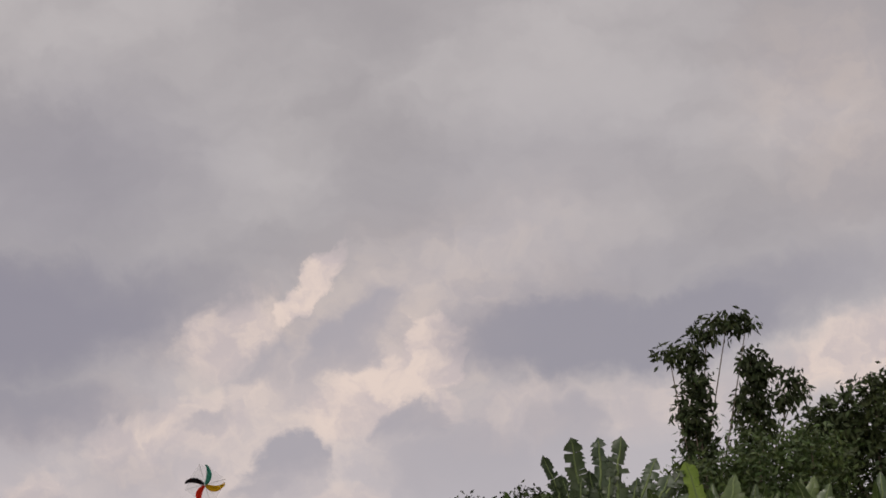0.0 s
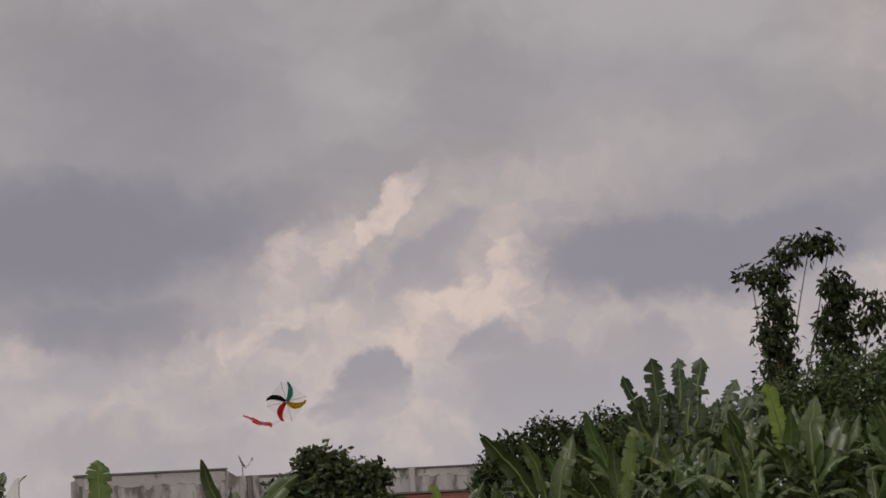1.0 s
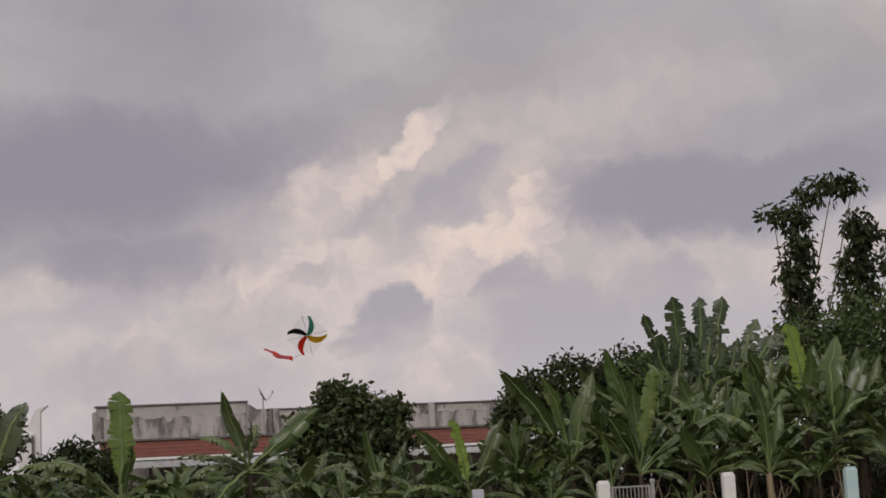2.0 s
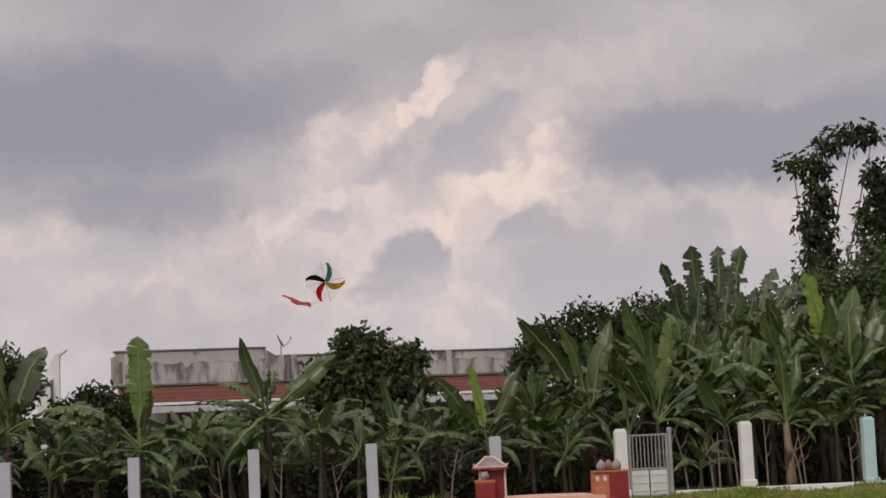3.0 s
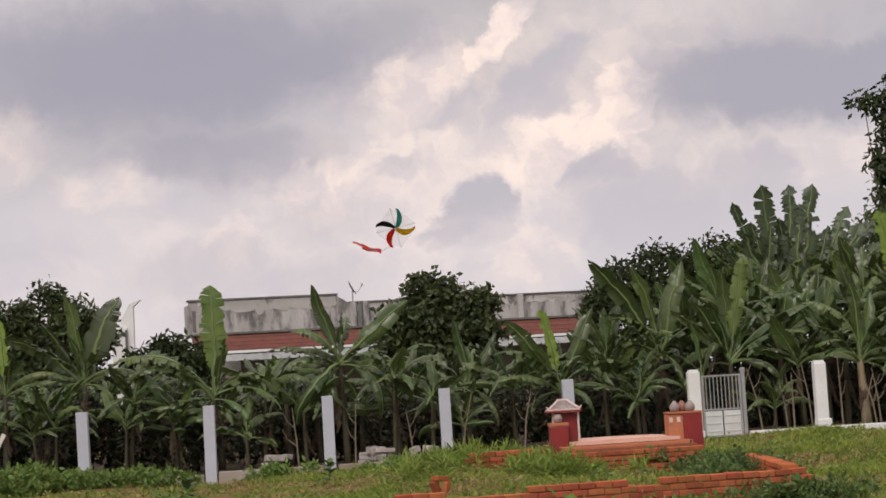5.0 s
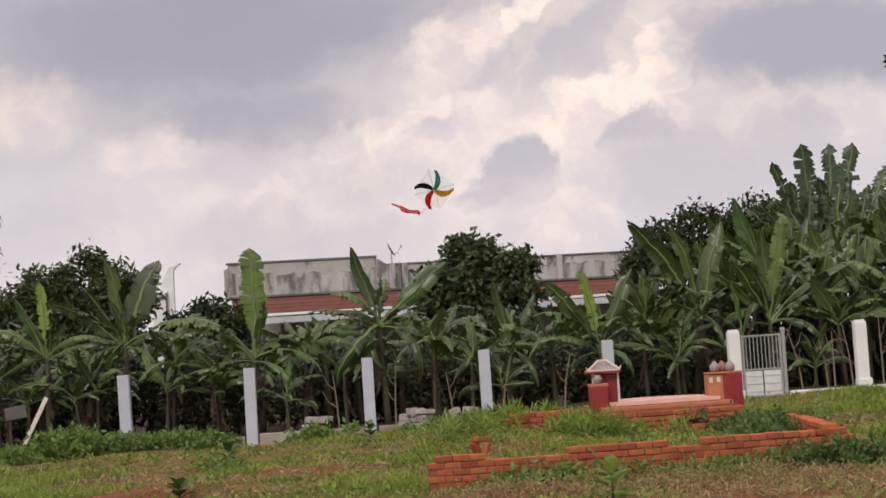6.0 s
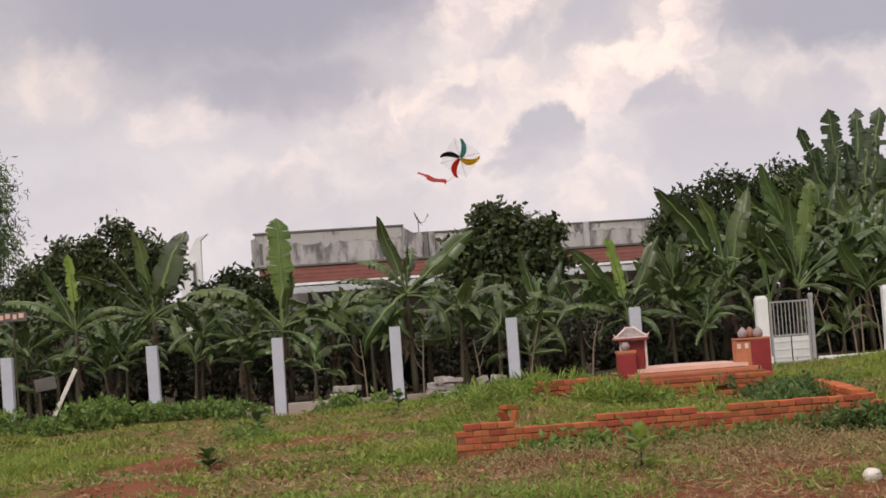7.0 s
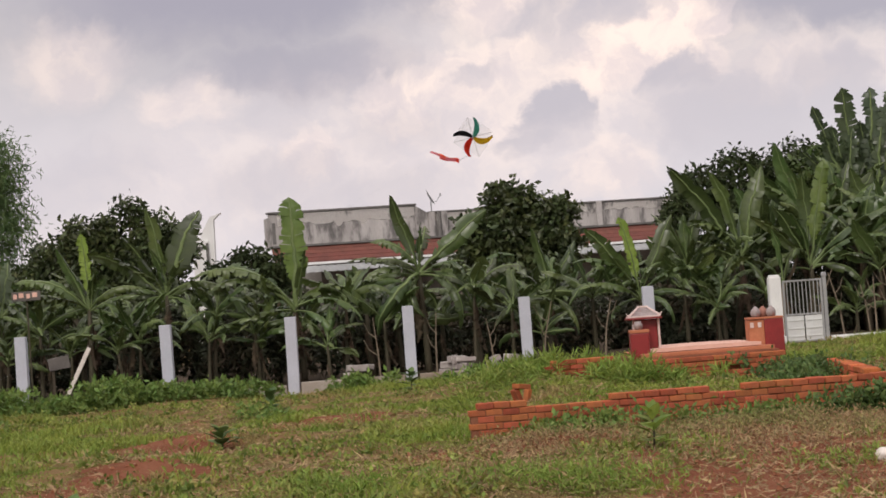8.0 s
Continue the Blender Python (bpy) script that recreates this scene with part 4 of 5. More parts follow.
YELLOWISH = "banana plant with one upright yellow-green young leaf"
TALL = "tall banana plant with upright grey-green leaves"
build_banana(-7.76, 43, 2.01, [("spear", -0.06, 1.67, 0.1, 0.9, 80), ("arch", -1.55, 0.67, -0.2), ("arch", 1.18, 0.22, -0.3), ("arch", -0.86, 0.86, 0.3), ("up", -0.71, 1.34, 0.2, 1, 50), ("arch", -1.36, -0.08, -0.3), ("arch", 0.66, -0.23, -0.4)], 6, 1, 1.3, YELLOWISH)
build_banana(-6.1, 43.3, 2.19, [("up", -0.36, 1.95, 0.1, 0.8, 60), ("up", 0.81, 1.83, 0.1, 1.6, 75), ("arch", -1.72, 0.99, -0.3), ("arch", 0.98, 0.24, -0.3), ("arch", -1.13, 0.08, -0.4), ("arch", 1.51, -0.11, -0.4), ("droop", -0.76, -0.75, -0.5), ("droop", 0.66, -0.79, -0.5), ("up", -0.92, 1.37, 0.4, 1, 20)], 6, 2, 1.3)
build_banana(-3.29, 43, 1.74, [("fresh", 0.02, 2.39, 0.1, 1.2, 80), ("arch", -2.19, 0.75, -0.3), ("arch", -1.82, 0.38, -0.5), ("arch", -1.24, -0.46, -0.4), ("arch", -1.54, 0.91, 0.4), ("arch", 1.45, -0.41, -0.4), ("arch", 1.25, 0.34, 0.3), ("droop", -0.79, -0.68, -0.5), ("droop", 0.86, -0.92, -0.4)], 5, 3, 1.3, YELLOWISH)
build_banana(-0.56, 43.5, 2.3, [("up", -0.62, 1.71, 0.1, 0.9, 75), ("up", 1.6, 1.26, 0.1, 1, 80), ("arch", -1.06, 0.68, -0.3), ("arch", 1.02, 0.16, -0.4), ("arch", -1.25, -0.24, -0.5), ("arch", 1.58, -0.63, -0.4), ("droop", -1.02, -1.31, -0.5), ("droop", 0.78, -1.32, -0.5), ("arch", -1.59, 0.35, 0.5), ("droop", 0.06, -1.02, -0.6)], 5, 4, 1.3)
build_banana(4.22, 43, 1.43, [("spear", -0.35, 1.75, 0.1, 0.8, 95), ("up", 0.82, 1.73, 0.1, 0.8, 75), ("up", -1.11, 1.56, 0.1, 1.1, 60), ("arch", -1.51, 0.79, -0.4), ("arch", -1.36, 0.22, -0.4), ("arch", 1.25, 0.52, -0.4), ("arch", 1.08, -0.08, -0.4), ("droop", -0.68, -0.56, -0.5), ("droop", 0.6, -0.66, -0.5)], 5, 5, 1.2, YELLOWISH)
build_banana(2.28, 43.8, 1.58, [("up", -0.36, 1.53, 0.2, 1, 40), ("up", 0.71, 1.14, 0.2, 1, 60), ("arch", -1.09, 0.58, -0.4), ("arch", 1.14, 0.17, -0.4), ("arch", -0.87, 0.06, -0.4), ("droop", -0.68, -0.7, -0.4), ("droop", 0.56, -0.86, -0.4), ("arch", 0.19, 0.86, 0.4)], 6, 6, 1.2)
build_banana(8.07, 43.6, 1.84, [("fresh", 0.41, 2.31, 0.1, 0.75, 60), ("up", -0.09, 2.01, 0.1, 0.8, 70), ("arch", 2.05, 1.19, -0.1), ("arch", 1.6, 1.45, 0.3), ("arch", 1.71, 0.5, -0.4), ("arch", -1.31, 1.16, -0.2), ("up", -0.79, 1.37, -0.2, 1, 40), ("arch", 0.83, -0.25, -0.4), ("droop", 1.04, -0.76, -0.4), ("droop", -0.95, -0.62, -0.4)], 5, 7, 1.4)
build_banana(7.35, 43.2, 1.5, [("up", -0.2, 1.2, 0.1, 0.8, 30), ("dead", 0.35, 0.75, -0.1, 0.8, 60), ("dead", 0.3, -0.8, -0.2, 1, 40), ("arch", -0.7, 0.5, -0.2)], 3, 17, 1.0, "half-dry banana plant with a pale stem behind the gate", 4, 0.06, PALESTEM)
build_banana(6.71, 44.6, 2.15, [("up", -1.57, 2.15, 0.1, 0.85, 50), ("up", -0.64, 1.96, 0.2, 0.8, 40), ("up", 0.61, 1.99, 0.3, 1, 60), ("arch", -1.22, 0.73, -0.3), ("arch", -1.01, 0.2, -0.4), ("arch", 1.2, 0.55, -0.4), ("arch", -0.54, -0.34, -0.5), ("droop", 0.43, -1.05, -0.4), ("droop", -0.73, -1.1, -0.4)], 6, 13, 1.5)
build_banana(8.32, 45.4, 2.83, [("up", -0.69, 1.85, 0.1, 1, 60), ("up", -1.32, 1.4, 0.2, 1, 60), ("up", -0.29, 1.33, 0.2, 1, 40), ("arch", -1.24, 0.87, -0.3), ("arch", 0.94, 0.32, -0.3), ("arch", 0.63, -0.31, -0.4)], 6, 8, 1.5)
build_banana(10.81, 43, 1.66, [("arch", 1.2, 0.38, -0.3), ("arch", -0.99, 0.79, -0.3), ("up", -0.1, 1.75, 0.1, 1, 40), ("up", 0.45, 1.47, 0.1, 1, 60), ("arch", 1.05, 0.95, -0.2), ("arch", -0.9, 0.17, -0.4), ("arch", -1.21, 1.3, 0.2), ("droop", 0.57, -0.52, -0.3), ("arch", 1.69, 0.05, -0.4)], 5, 9, 1.4, "banana plant with a pale stem behind the low wall", 5, 0.11, PALESTEM)
build_banana(12.46, 43.4, 2.34, [("up", 0.28, 2.27, 0.2, 1.3, 40), ("arch", -0.86, 0.54, -0.3), ("up", 0.89, 1.73, 0.2, 1, 60), ("arch", -0.81, 1.3, 0.2), ("arch", 1.03, -0.05, -0.3), ("arch", -0.67, -0.47, -0.3)], 7, 10, 1.5)
build_banana(12.2, 44.6, 2.9, [("spear", -0.3, 2.15, 0.1, 1.1, 80), ("up", 0.4, 1.6, 0.1, 1.2, 60), ("arch", -0.9, 0.9, -0.3)], 8, 29, 1.5, YELLOWISH)
build_banana(14.6, 44.0, 2.7, [("up", -0.3, 1.7, 0.1, 1.1, 60), ("up", 0.5, 1.6, 0.1, 1.2, 70)], 9, 11, 1.6)
build_banana(16.4, 44.5, 2.8, [("up", 0.1, 1.7, 0.1, 1.2, 70)], 9, 12, 1.6)
build_banana(-9.9, 43.6, 2.0, [("up", 0.1, 1.4, 0.1, 1.2, 60)], 9, 14, 1.5)
build_banana(-11.6, 43.2, 2.1, [], 10, 15, 1.5)
r = np.random.default_rng(39)
for i, (x, crown) in enumerate(((-8.9, 1.6), (-6.9, 1.45), (-5.0, 1.7), (-4.2, 1.3), (-2.2, 1.75), (-1.4, 1.35), (0.6, 1.8), (1.4, 1.4), (3.2, 1.55), (5.2, 1.6), (6.0, 1.35), (9.5, 1.7), (11.9, 1.6), (13.6, 1.9))):
    build_banana(x, 42.7 + r.uniform(0, 0.9), crown, [], 11, 200 + i, 1.25, "leafy banana plant between taller ones behind the fence", 2, 0.05, flat=38)
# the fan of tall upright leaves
build_banana(9.79, 46.6, 3.1, [("sheeny", -0.92, 2.48, 0.1, 0.8, 80), ("sheeny", -0.21, 2.87, 0.1, 1.1, 85), ("sheeny", -0.65, 1.79, 0.2, 1, 60), ("sheeny", -0.5, 2.0, 0.2, 1, 50), ("sheeny", 0.1, 1.9, 0.2, 1.2, 40), ("sheeny", -1.2, 1.5, 0.2, 1, 50)], 5, 20, 1.6, TALL, 4, 0.11)
build_banana(10.33, 46.9, 3.09, [("sheeny", 0.01, 2.88, 0.2, 1, 90), ("sheeny", 0.73, 2.85, 0.1, 1.15, 95), ("sheeny", 0.28, 2.31, 0.3, 1.1, 90), ("sheeny", 0.45, 2.2, 0.3, 1, 40), ("sheeny", -0.3, 2.1, 0.3, 1.1, 50)], 5, 21, 1.6, TALL, 4, 0.11)
build_banana(10.69, 46.7, 2.93, [("sheeny", 1.58, 2.08, 0.1, 1.1, 70), ("sheeny", 1.11, 2.4, 0.3, 1, 70), ("sheeny", 0.74, 1.87, 0.2, 1, 60), ("sheeny", 1.35, 2.0, 0.2, 1.2, 80), ("sheeny", 0.5, 2.0, 0.2, 1, 50), ("sheeny", 1.8, 1.5, 0.2, 1, 60)], 5, 22, 1.6, TALL, 4, 0.11)
r = np.random.default_rng(40)
for i in range(34):
    build_banana(-12.5 + i * 0.86 + r.normal(0, 0.3), 44.4 + r.uniform(0, 4.5), r.uniform(1.0, 1.75) + (0.8 if i > 22 else 0.3 if i < 8 else 0), [], 13, 60 + i, 1.35, "green banana plant in the thicket behind the fence", 2)
# the dense stand behind the gate, with steep leaves
r = np.random.default_rng(42)
for i, (x, y, crown) in enumerate(((9.4, 44.6, 2.1), (10.0, 45.4, 2.5), (11.4, 45.2, 2.6), (13.4, 44.6, 2.6), (13.7, 45.4, 3.0), (9.2, 45.9, 2.7), (5.6, 45.6, 1.9), (7.4, 46.2, 2.3), (8.4, 46.8, 2.7), (11.8, 46.2, 3.1), (12.9, 46.4, 3.1), (14.9, 45.8, 3.1), (10.4, 44.4, 2.0), (11.3, 47.4, 3.0))):
    build_banana(x, y, crown, [("up", r.uniform(-0.7, 0.7), 1.5, 0.1, 1.1, r.uniform(30, 90)), ("up", r.uniform(-1, 1), 1.2, 0.1, 1.1, r.uniform(30, 90))], 12, 120 + i, 1.5, "leafy banana plant in the dense stand behind the gate", 2, flat=10)
r = np.random.default_rng(41)
for i, x in enumerate((-9.4, -8.3, -7.2, -6.5, -5.3, -4.4, -2.6, 1.9, 5.7, 8.8)):
    build_banana(x + r.normal(0, 0.15), 42.3 + r.uniform(0, 0.9), r.uniform(0.75, 1.15) + (0.2 if x < -4 else 0), [], 9, 90 + i, 1.05, "low young banana plant in the shade of taller ones", 1, 0.045, flat=35)

# ---------------------------------------------------------------- trees


def build_tree(name, x, y, lobes, leaf, size, per, material, label, seed, twigs=90, trunk=0.16, droop=0.3, slim=0.45, fuzz=0.11, category="tree"):
    """lobes: x, y, z and radii of the crown's masses, from the foot of the trunk."""
    r = np.random.default_rng(seed)
    tree = thing(name, pose(x, y, 0), label, category)
    wood = bmesh.new()
    low = min(l[2] - l[5] for l in lobes)
    fork = Vector((0, 0, max(0.4, low * 0.9)))
    tube(wood, [(0, 0, -0.1), (0.03, 0, fork.z * 0.5), fork], [trunk, trunk * 0.85, trunk * 0.7], 9)
    part("trunk", wood, BARK, tree, smooth=True)
    centres = []
    for lx, ly, lz, rx, ry, rz in lobes:
        limb = bmesh.new()
        goal = Vector((lx, ly, lz))
        bow = (fork + goal) / 2 + Vector((r.normal(0, 0.15), r.normal(0, 0.15), 0.1))
        tube(limb, [fork, bow, goal, goal + Vector((0, 0, rz * 0.6))], [trunk * 0.6, trunk * 0.4, trunk * 0.22, trunk * 0.06], 6)
        part("limb", limb, BARK, tree, smooth=True)
        k = max(8, int(twigs * (rx * ry * rz) ** (2 / 3)))
        d = r.normal(0, 1, (k, 3))
        d /= np.linalg.norm(d, axis=1)[:, None]
        d *= r.uniform(0.5, 1.03, (k, 1))
        centres.append(np.array([lx, ly, lz]) + d * [rx, ry, rz])
    v, f = leaf_cloud(r, np.concatenate(centres), size, fuzz, per, droop, slim)
    crown = raw("crown", v, f, material, tree)
    tagged(crown, leaf)
    return tree


build_tree("round_tree", 2.2, 58, [(-0.45, 0, 4.6, 0.5, 0.5, 0.45), (0.2, 0, 4.4, 0.5, 0.5, 0.45), (0.85, 0, 4.05, 0.55, 0.55, 0.45), (1.5, 0, 4.05, 0.36, 0.35, 0.38), (-1.2, 0, 3.75, 0.5, 0.5, 0.45),
           (-0.2, 0, 3.6, 1.05, 1, 0.8), (1.0, -0.2, 3.2, 0.85, 0.8, 0.7), (-1.15, -0.1, 2.9, 0.75, 0.8, 0.7), (0.2, -0.3, 2.3, 1.4, 1.1, 0.9)],
           "dense dark green leaves", 0.24, 11, ROUNDLEAF, "dense round dark-leaved tree in front of the house", 101, twigs=210, slim=0.55)
build_tree("leafy_tree", -9.75, 58, [(-2.4, 0, 3.0, 0.6, 0.8, 0.6), (-1.8, 0, 3.75, 0.6, 0.7, 0.6), (-0.95, 0, 4.1, 0.6, 0.7, 0.65), (-0.1, 0, 4.3, 0.6, 0.7, 0.65), (0.65, 0.1, 4.85, 0.4, 0.4, 0.5), (1.3, 0, 4.25, 0.6, 0.7, 0.65), (2.0, 0, 3.75, 0.5, 0.7, 0.75), (-0.6, 0, 3.2, 1.5, 1, 1.0), (1.0, 0, 3.2, 1.3, 1, 1.0), (-1.7, -0.2, 2.4, 1.3, 1, 1.0), (-1.0, -0.4, 2.0, 1.8, 1, 1.2), (1.0, -0.3, 1.9, 1.3, 1, 1.1)],
           "mid green leaves", 0.22, 12, ROUNDLEAF, "bushy green tree behind the banana plants", 102, twigs=190)
build_tree("leafy_tree", -14.2, 57, [(0, 0, 2.6, 1.5, 1, 1.2), (1.2, 0, 2.3, 1.2, 1, 1.0)], "mid green leaves", 0.26, 9, LEAFMID, "bushy green tree behind the banana plants", 103, twigs=120)
build_tree("leafy_tree", -6.0, 60, [(-0.75, 0, 2.75, 0.55, 0.7, 0.5), (0.15, 0, 3.15, 0.6, 0.7, 0.55), (0.95, 0, 2.95, 0.6, 0.7, 0.55), (0.3, 0, 2.2, 1.2, 1, 0.8), (0.3, 0, 1.6, 1.3, 1, 0.9)], "dark green leaves", 0.23, 11, LEAFDARK, "low dark bushy tree beside the house", 104, twigs=190)
build_tree("leafy_tree", 11.6, 54, [(-1.0, 0, 4.3, 1.1, 1, 1.0), (0.3, 0, 4.4, 1.2, 1, 1.0), (1.4, 0, 4.2, 1.1, 1, 1.0), (0, -0.2, 2.8, 2.0, 1, 1.3)], "dark green leaves", 0.25, 9, LEAFMID, "dark tree closing the thicket behind tall banana plants", 111, twigs=130)
build_tree("feathery_tree", -17.2, 70, [(0.6, 0, 5.6, 1.9, 1.4, 2.2), (1.1, 0, 7.4, 1.3, 1, 1.2), (0.2, 0, 3.4, 1.8, 1.3, 1.4)], "fine pale feathery leaves", 0.3, 16, LEAFPALE, "feathery pale green tree at the edge of the field", 105, twigs=210, slim=0.16, droop=0.9, fuzz=0.36)
build_tree("leafy_tree", 8.2, 55, [(-1.0, 0, 4.0, 0.8, 0.9, 0.85), (0.2, 0, 4.3, 0.9, 0.9, 0.95), (1.6, 0, 4.4, 1.1, 0.9, 0.95), (-1.6, 0, 3.5, 0.5, 0.8, 0.5), (0.9, -0.3, 3.0, 2.0, 1.1, 1.3), (-0.6, -0.3, 2.0, 1.6, 1, 1.1)],
           "dense dark leaves", 0.2, 12, LEAFDARK, "wide dark-leaved tree rising over the banana plants", 106, twigs=190)
build_tree("leafy_tree", 15.0, 52, [(-0.6, 0, 4.6, 1.4, 1, 1.1), (0.9, 0, 5.0, 1.4, 1, 1.2), (2.4, 0, 5.2, 1.3, 1, 1.2), (1.2, -0.3, 3.4, 2.4, 1.1, 1.4), (-1.0, -0.3, 3.2, 1.8, 1.0, 1.4)],
           "dark olive green leaves", 0.2, 11, LEAFMID, "spreading olive-green tree at the thicket's edge", 107, twigs=140, fuzz=0.2)
build_tree("leafy_tree", 19.6, 54, [(-1.0, 0, 6.0, 1.3, 1, 1.2), (0.5, 0, 6.6, 1.5, 1, 1.3), (2.0, 0, 7.2, 1.5, 1, 1.2), (0.8, -0.3, 4.6, 2.6, 1.1, 1.6), (3.0, 0, 5.5, 1.8, 1, 1.6)],
           "very dark dense leaves", 0.26, 10, LEAFDARK, "tall dark tree with a dense crown", 108, twigs=130)
# two slender trees hung with clumps of narrow leaves
build_tree("slender_tree", 16.5, 60, [(0.0, 0, 9.6, 0.3, 0.3, 0.6), (0.1, 0, 8.7, 0.45, 0.4, 0.6), (-0.1, 0, 7.7, 0.6, 0.4, 0.7), (0.0, 0, 6.7, 0.6, 0.4, 0.7), (-0.2, 0, 5.7, 0.7, 0.4, 0.7), (-0.2, 0, 4.7, 0.8, 0.4, 0.8), (-0.7, 0, 9.7, 0.3, 0.25, 0.22),
           (0.6, 0, 10.3, 0.5, 0.3, 0.3), (1.3, 0, 10.6, 0.5, 0.3, 0.25), (1.9, 0, 10.4, 0.4, 0.25, 0.2)],
           "hanging clumps of narrow dark leaves", 0.29, 8, LEAFDARK, "slender tree hung with ragged clumps of dark leaves", 109, twigs=185, trunk=0.06, droop=1.2, slim=0.4, fuzz=0.13)
build_tree("slender_tree", 18.2, 60, [(0.2, 0, 9.2, 0.45, 0.3, 0.5), (0.6, 0, 8.9, 0.45, 0.3, 0.4), (0.1, 0, 8.2, 0.55, 0.4, 0.6), (0.2, 0, 7.3, 0.7, 0.4, 0.7), (0.0, 0, 6.3, 0.7, 0.4, 0.7), (-0.2, 0, 5.3, 0.6, 0.4, 0.7), (1.2, 0, 8.0, 0.4, 0.3, 0.3), (1.7, 0, 8.5, 0.3, 0.3, 0.35)],
           "hanging clumps of narrow dark leaves", 0.29, 8, LEAFDARK, "slender tree hung with ragged clumps of dark leaves", 110, twigs=185, trunk=0.06, droop=1.2, slim=0.4, fuzz=0.13)


def build_thicket():
    """Shrubs behind the banana plants; the shade there is put into their leaf colour."""
    r = np.random.default_rng(120)
    first = None
    for i in range(40):
        x, y, s = -15 + i * 0.88 + r.normal(0, 0.3), 45.0 + r.uniform(0, 6), r.uniform(0.7, 1.0)
        if first is None:
            first = build_tree("shrub", x, y, [(0, 0, 1.5, 1.1, 0.9, 0.9), (-0.6, 0, 0.9, 0.9, 0.8, 0.8), (0.7, 0.1, 0.8, 0.9, 0.8, 0.7)], "green leaves coloured dark for thicket shade", 0.22, 8, SHADELEAF, "green shrub coloured dark for thicket shade", 121, twigs=110, trunk=0.05, category="shrub")
            tagged(first, group="thicket shrubs")
        else:
            copy_thing(first, pose(x, y, 0, 0, 0, r.uniform(0, 360)) @ Matrix.Diagonal((s, s, s, 1)))
    c = np.stack([r.uniform(-45, 50, 5200), r.uniform(84, 92, 5200), r.uniform(0, 1, 5200)], 1)
    c[:, 2] *= 2.6 + 1.1 * lattice(5, 4.0)(c[:, 0], c[:, 1])
    v, f = leaf_cloud(r, c, 0.5, 0.3, 5)
    tagged(raw("far_woods", v, f, LEAFDARK), "dark line of far trees behind the house", "woods", kind="stuff")


build_thicket()

# ---------------------------------------------------------------- grass and weeds


def build_grass():
    r = np.random.default_rng(130)
    tufts, per = 46000, 11
    cy = 12.5 + 28.2 * r.random(tufts) ** 0.8
    cx = (r.random(tufts) - 0.47) * (0.62 * cy + 1.5)
    worn = bare(cx, cy)
    lush = np.clip(1.1 * step(0.6 * F_MID(cx * 0.7 + 30, cy * 0.45) + 0.4 * F_BIG(cx + 50, cy * 0.7), 0.32, 0.66) + 0.35 * (r.random(tufts) - 0.5), 0.05, 1.15)
    keep = (r.random(tufts) > np.clip(worn * 1.5 - 0.25, 0, 0.98)) & (r.random(tufts) < 0.42 + 0.7 * lush)
    keep &= r.random(tufts) > 0.8 * parched(cx, cy)
    on_grave = (np.abs(cx - 3.9) < 1.3) & (cy > 30.1) & (cy < 33)
    keep &= ~on_grave
    cx, cy, lush = cx[keep], cy[keep], lush[keep]
    k = len(cx) * per
    ox, oy = r.normal(0, 0.055, k), r.normal(0, 0.055, k)
    x, y, lush = np.repeat(cx, per) + ox, np.repeat(cy, per) + oy, np.repeat(lush, per)
    inside = (x > 0.3) & (x < 5.2) & (y > 25.5) & (y < 33)
    z = ground_height(x, y) - 0.01
    near_wall = (x > -0.4) & (x < 5.6) & (y > 20.5) & (y < 23.2)
    tall = (0.022 + 0.14 * lush ** 1.6 * r.random(k)) * np.where(near_wall, 0.45, 1.0) * np.where(inside, 0.5, 1.0)
    a = r.random(k) * 2 * math.pi
    lean = (r.normal(0, 0.5, (k, 2)) + np.stack([ox, oy], 1) * 9) * tall[:, None]
    half = 0.005 + 0.007 * r.random(k)
    p = np.stack([x, y, z], 1)
    side = np.stack([np.cos(a) * half, np.sin(a) * half, np.zeros(k)], 1)
    mid = p + np.stack([lean[:, 0] * 0.35, lean[:, 1] * 0.35, tall * 0.6], 1)
    tip = p + np.stack([lean[:, 0], lean[:, 1], tall], 1)
    v = np.stack([p - side, p + side, mid + side * 0.8, mid - side * 0.8, tip], 1).reshape(-1, 3)
    q = np.arange(k)[:, None] * 5
    data = bpy.data.meshes.new("grass")
    data.from_pydata(v.tolist(), [], (q + [0, 1, 2]).tolist() + (q + [0, 2, 3]).tolist() + (q + [3, 2, 4]).tolist())
    data.materials.append(BLADE)
    tagged(new("grass", data), "short patchy yellow-green grass", "grass", kind="stuff")


build_grass()


def build_clods():
    """Crumbs of red soil over the worn patches."""
    r = np.random.default_rng(133)
    y = 12.5 + 17 * r.random(9000)
    x = (r.random(9000) - 0.45) * (0.62 * y + 1.5)
    keep = bare(x, y) > r.uniform(0.3, 0.9, 9000)
    x, y = x[keep], y[keep]
    k = len(x)
    size = 0.008 + 0.035 * r.random(k) ** 3
    corners = np.array([(1, 0, 0), (-0.5, 0.87, 0), (-0.5, -0.87, 0), (0.1, 0, 0.9), (0, 0, -0.8)])
    v = corners[None] * size[:, None, None] * r.uniform(0.6, 1.4, (k, 5, 3)) + np.stack([x, y, ground_height(x, y) + 0.004], 1)[:, None]
    q = np.arange(k)[:, None] * 5
    f = np.concatenate([q + t for t in ([0, 1, 3], [1, 2, 3], [2, 0, 3], [1, 0, 4], [2, 1, 4], [0, 2, 4])])
    tagged(raw("soil_clods", v.reshape(-1, 3), f, SOIL), "crumbs of red soil", "soil", kind="stuff")


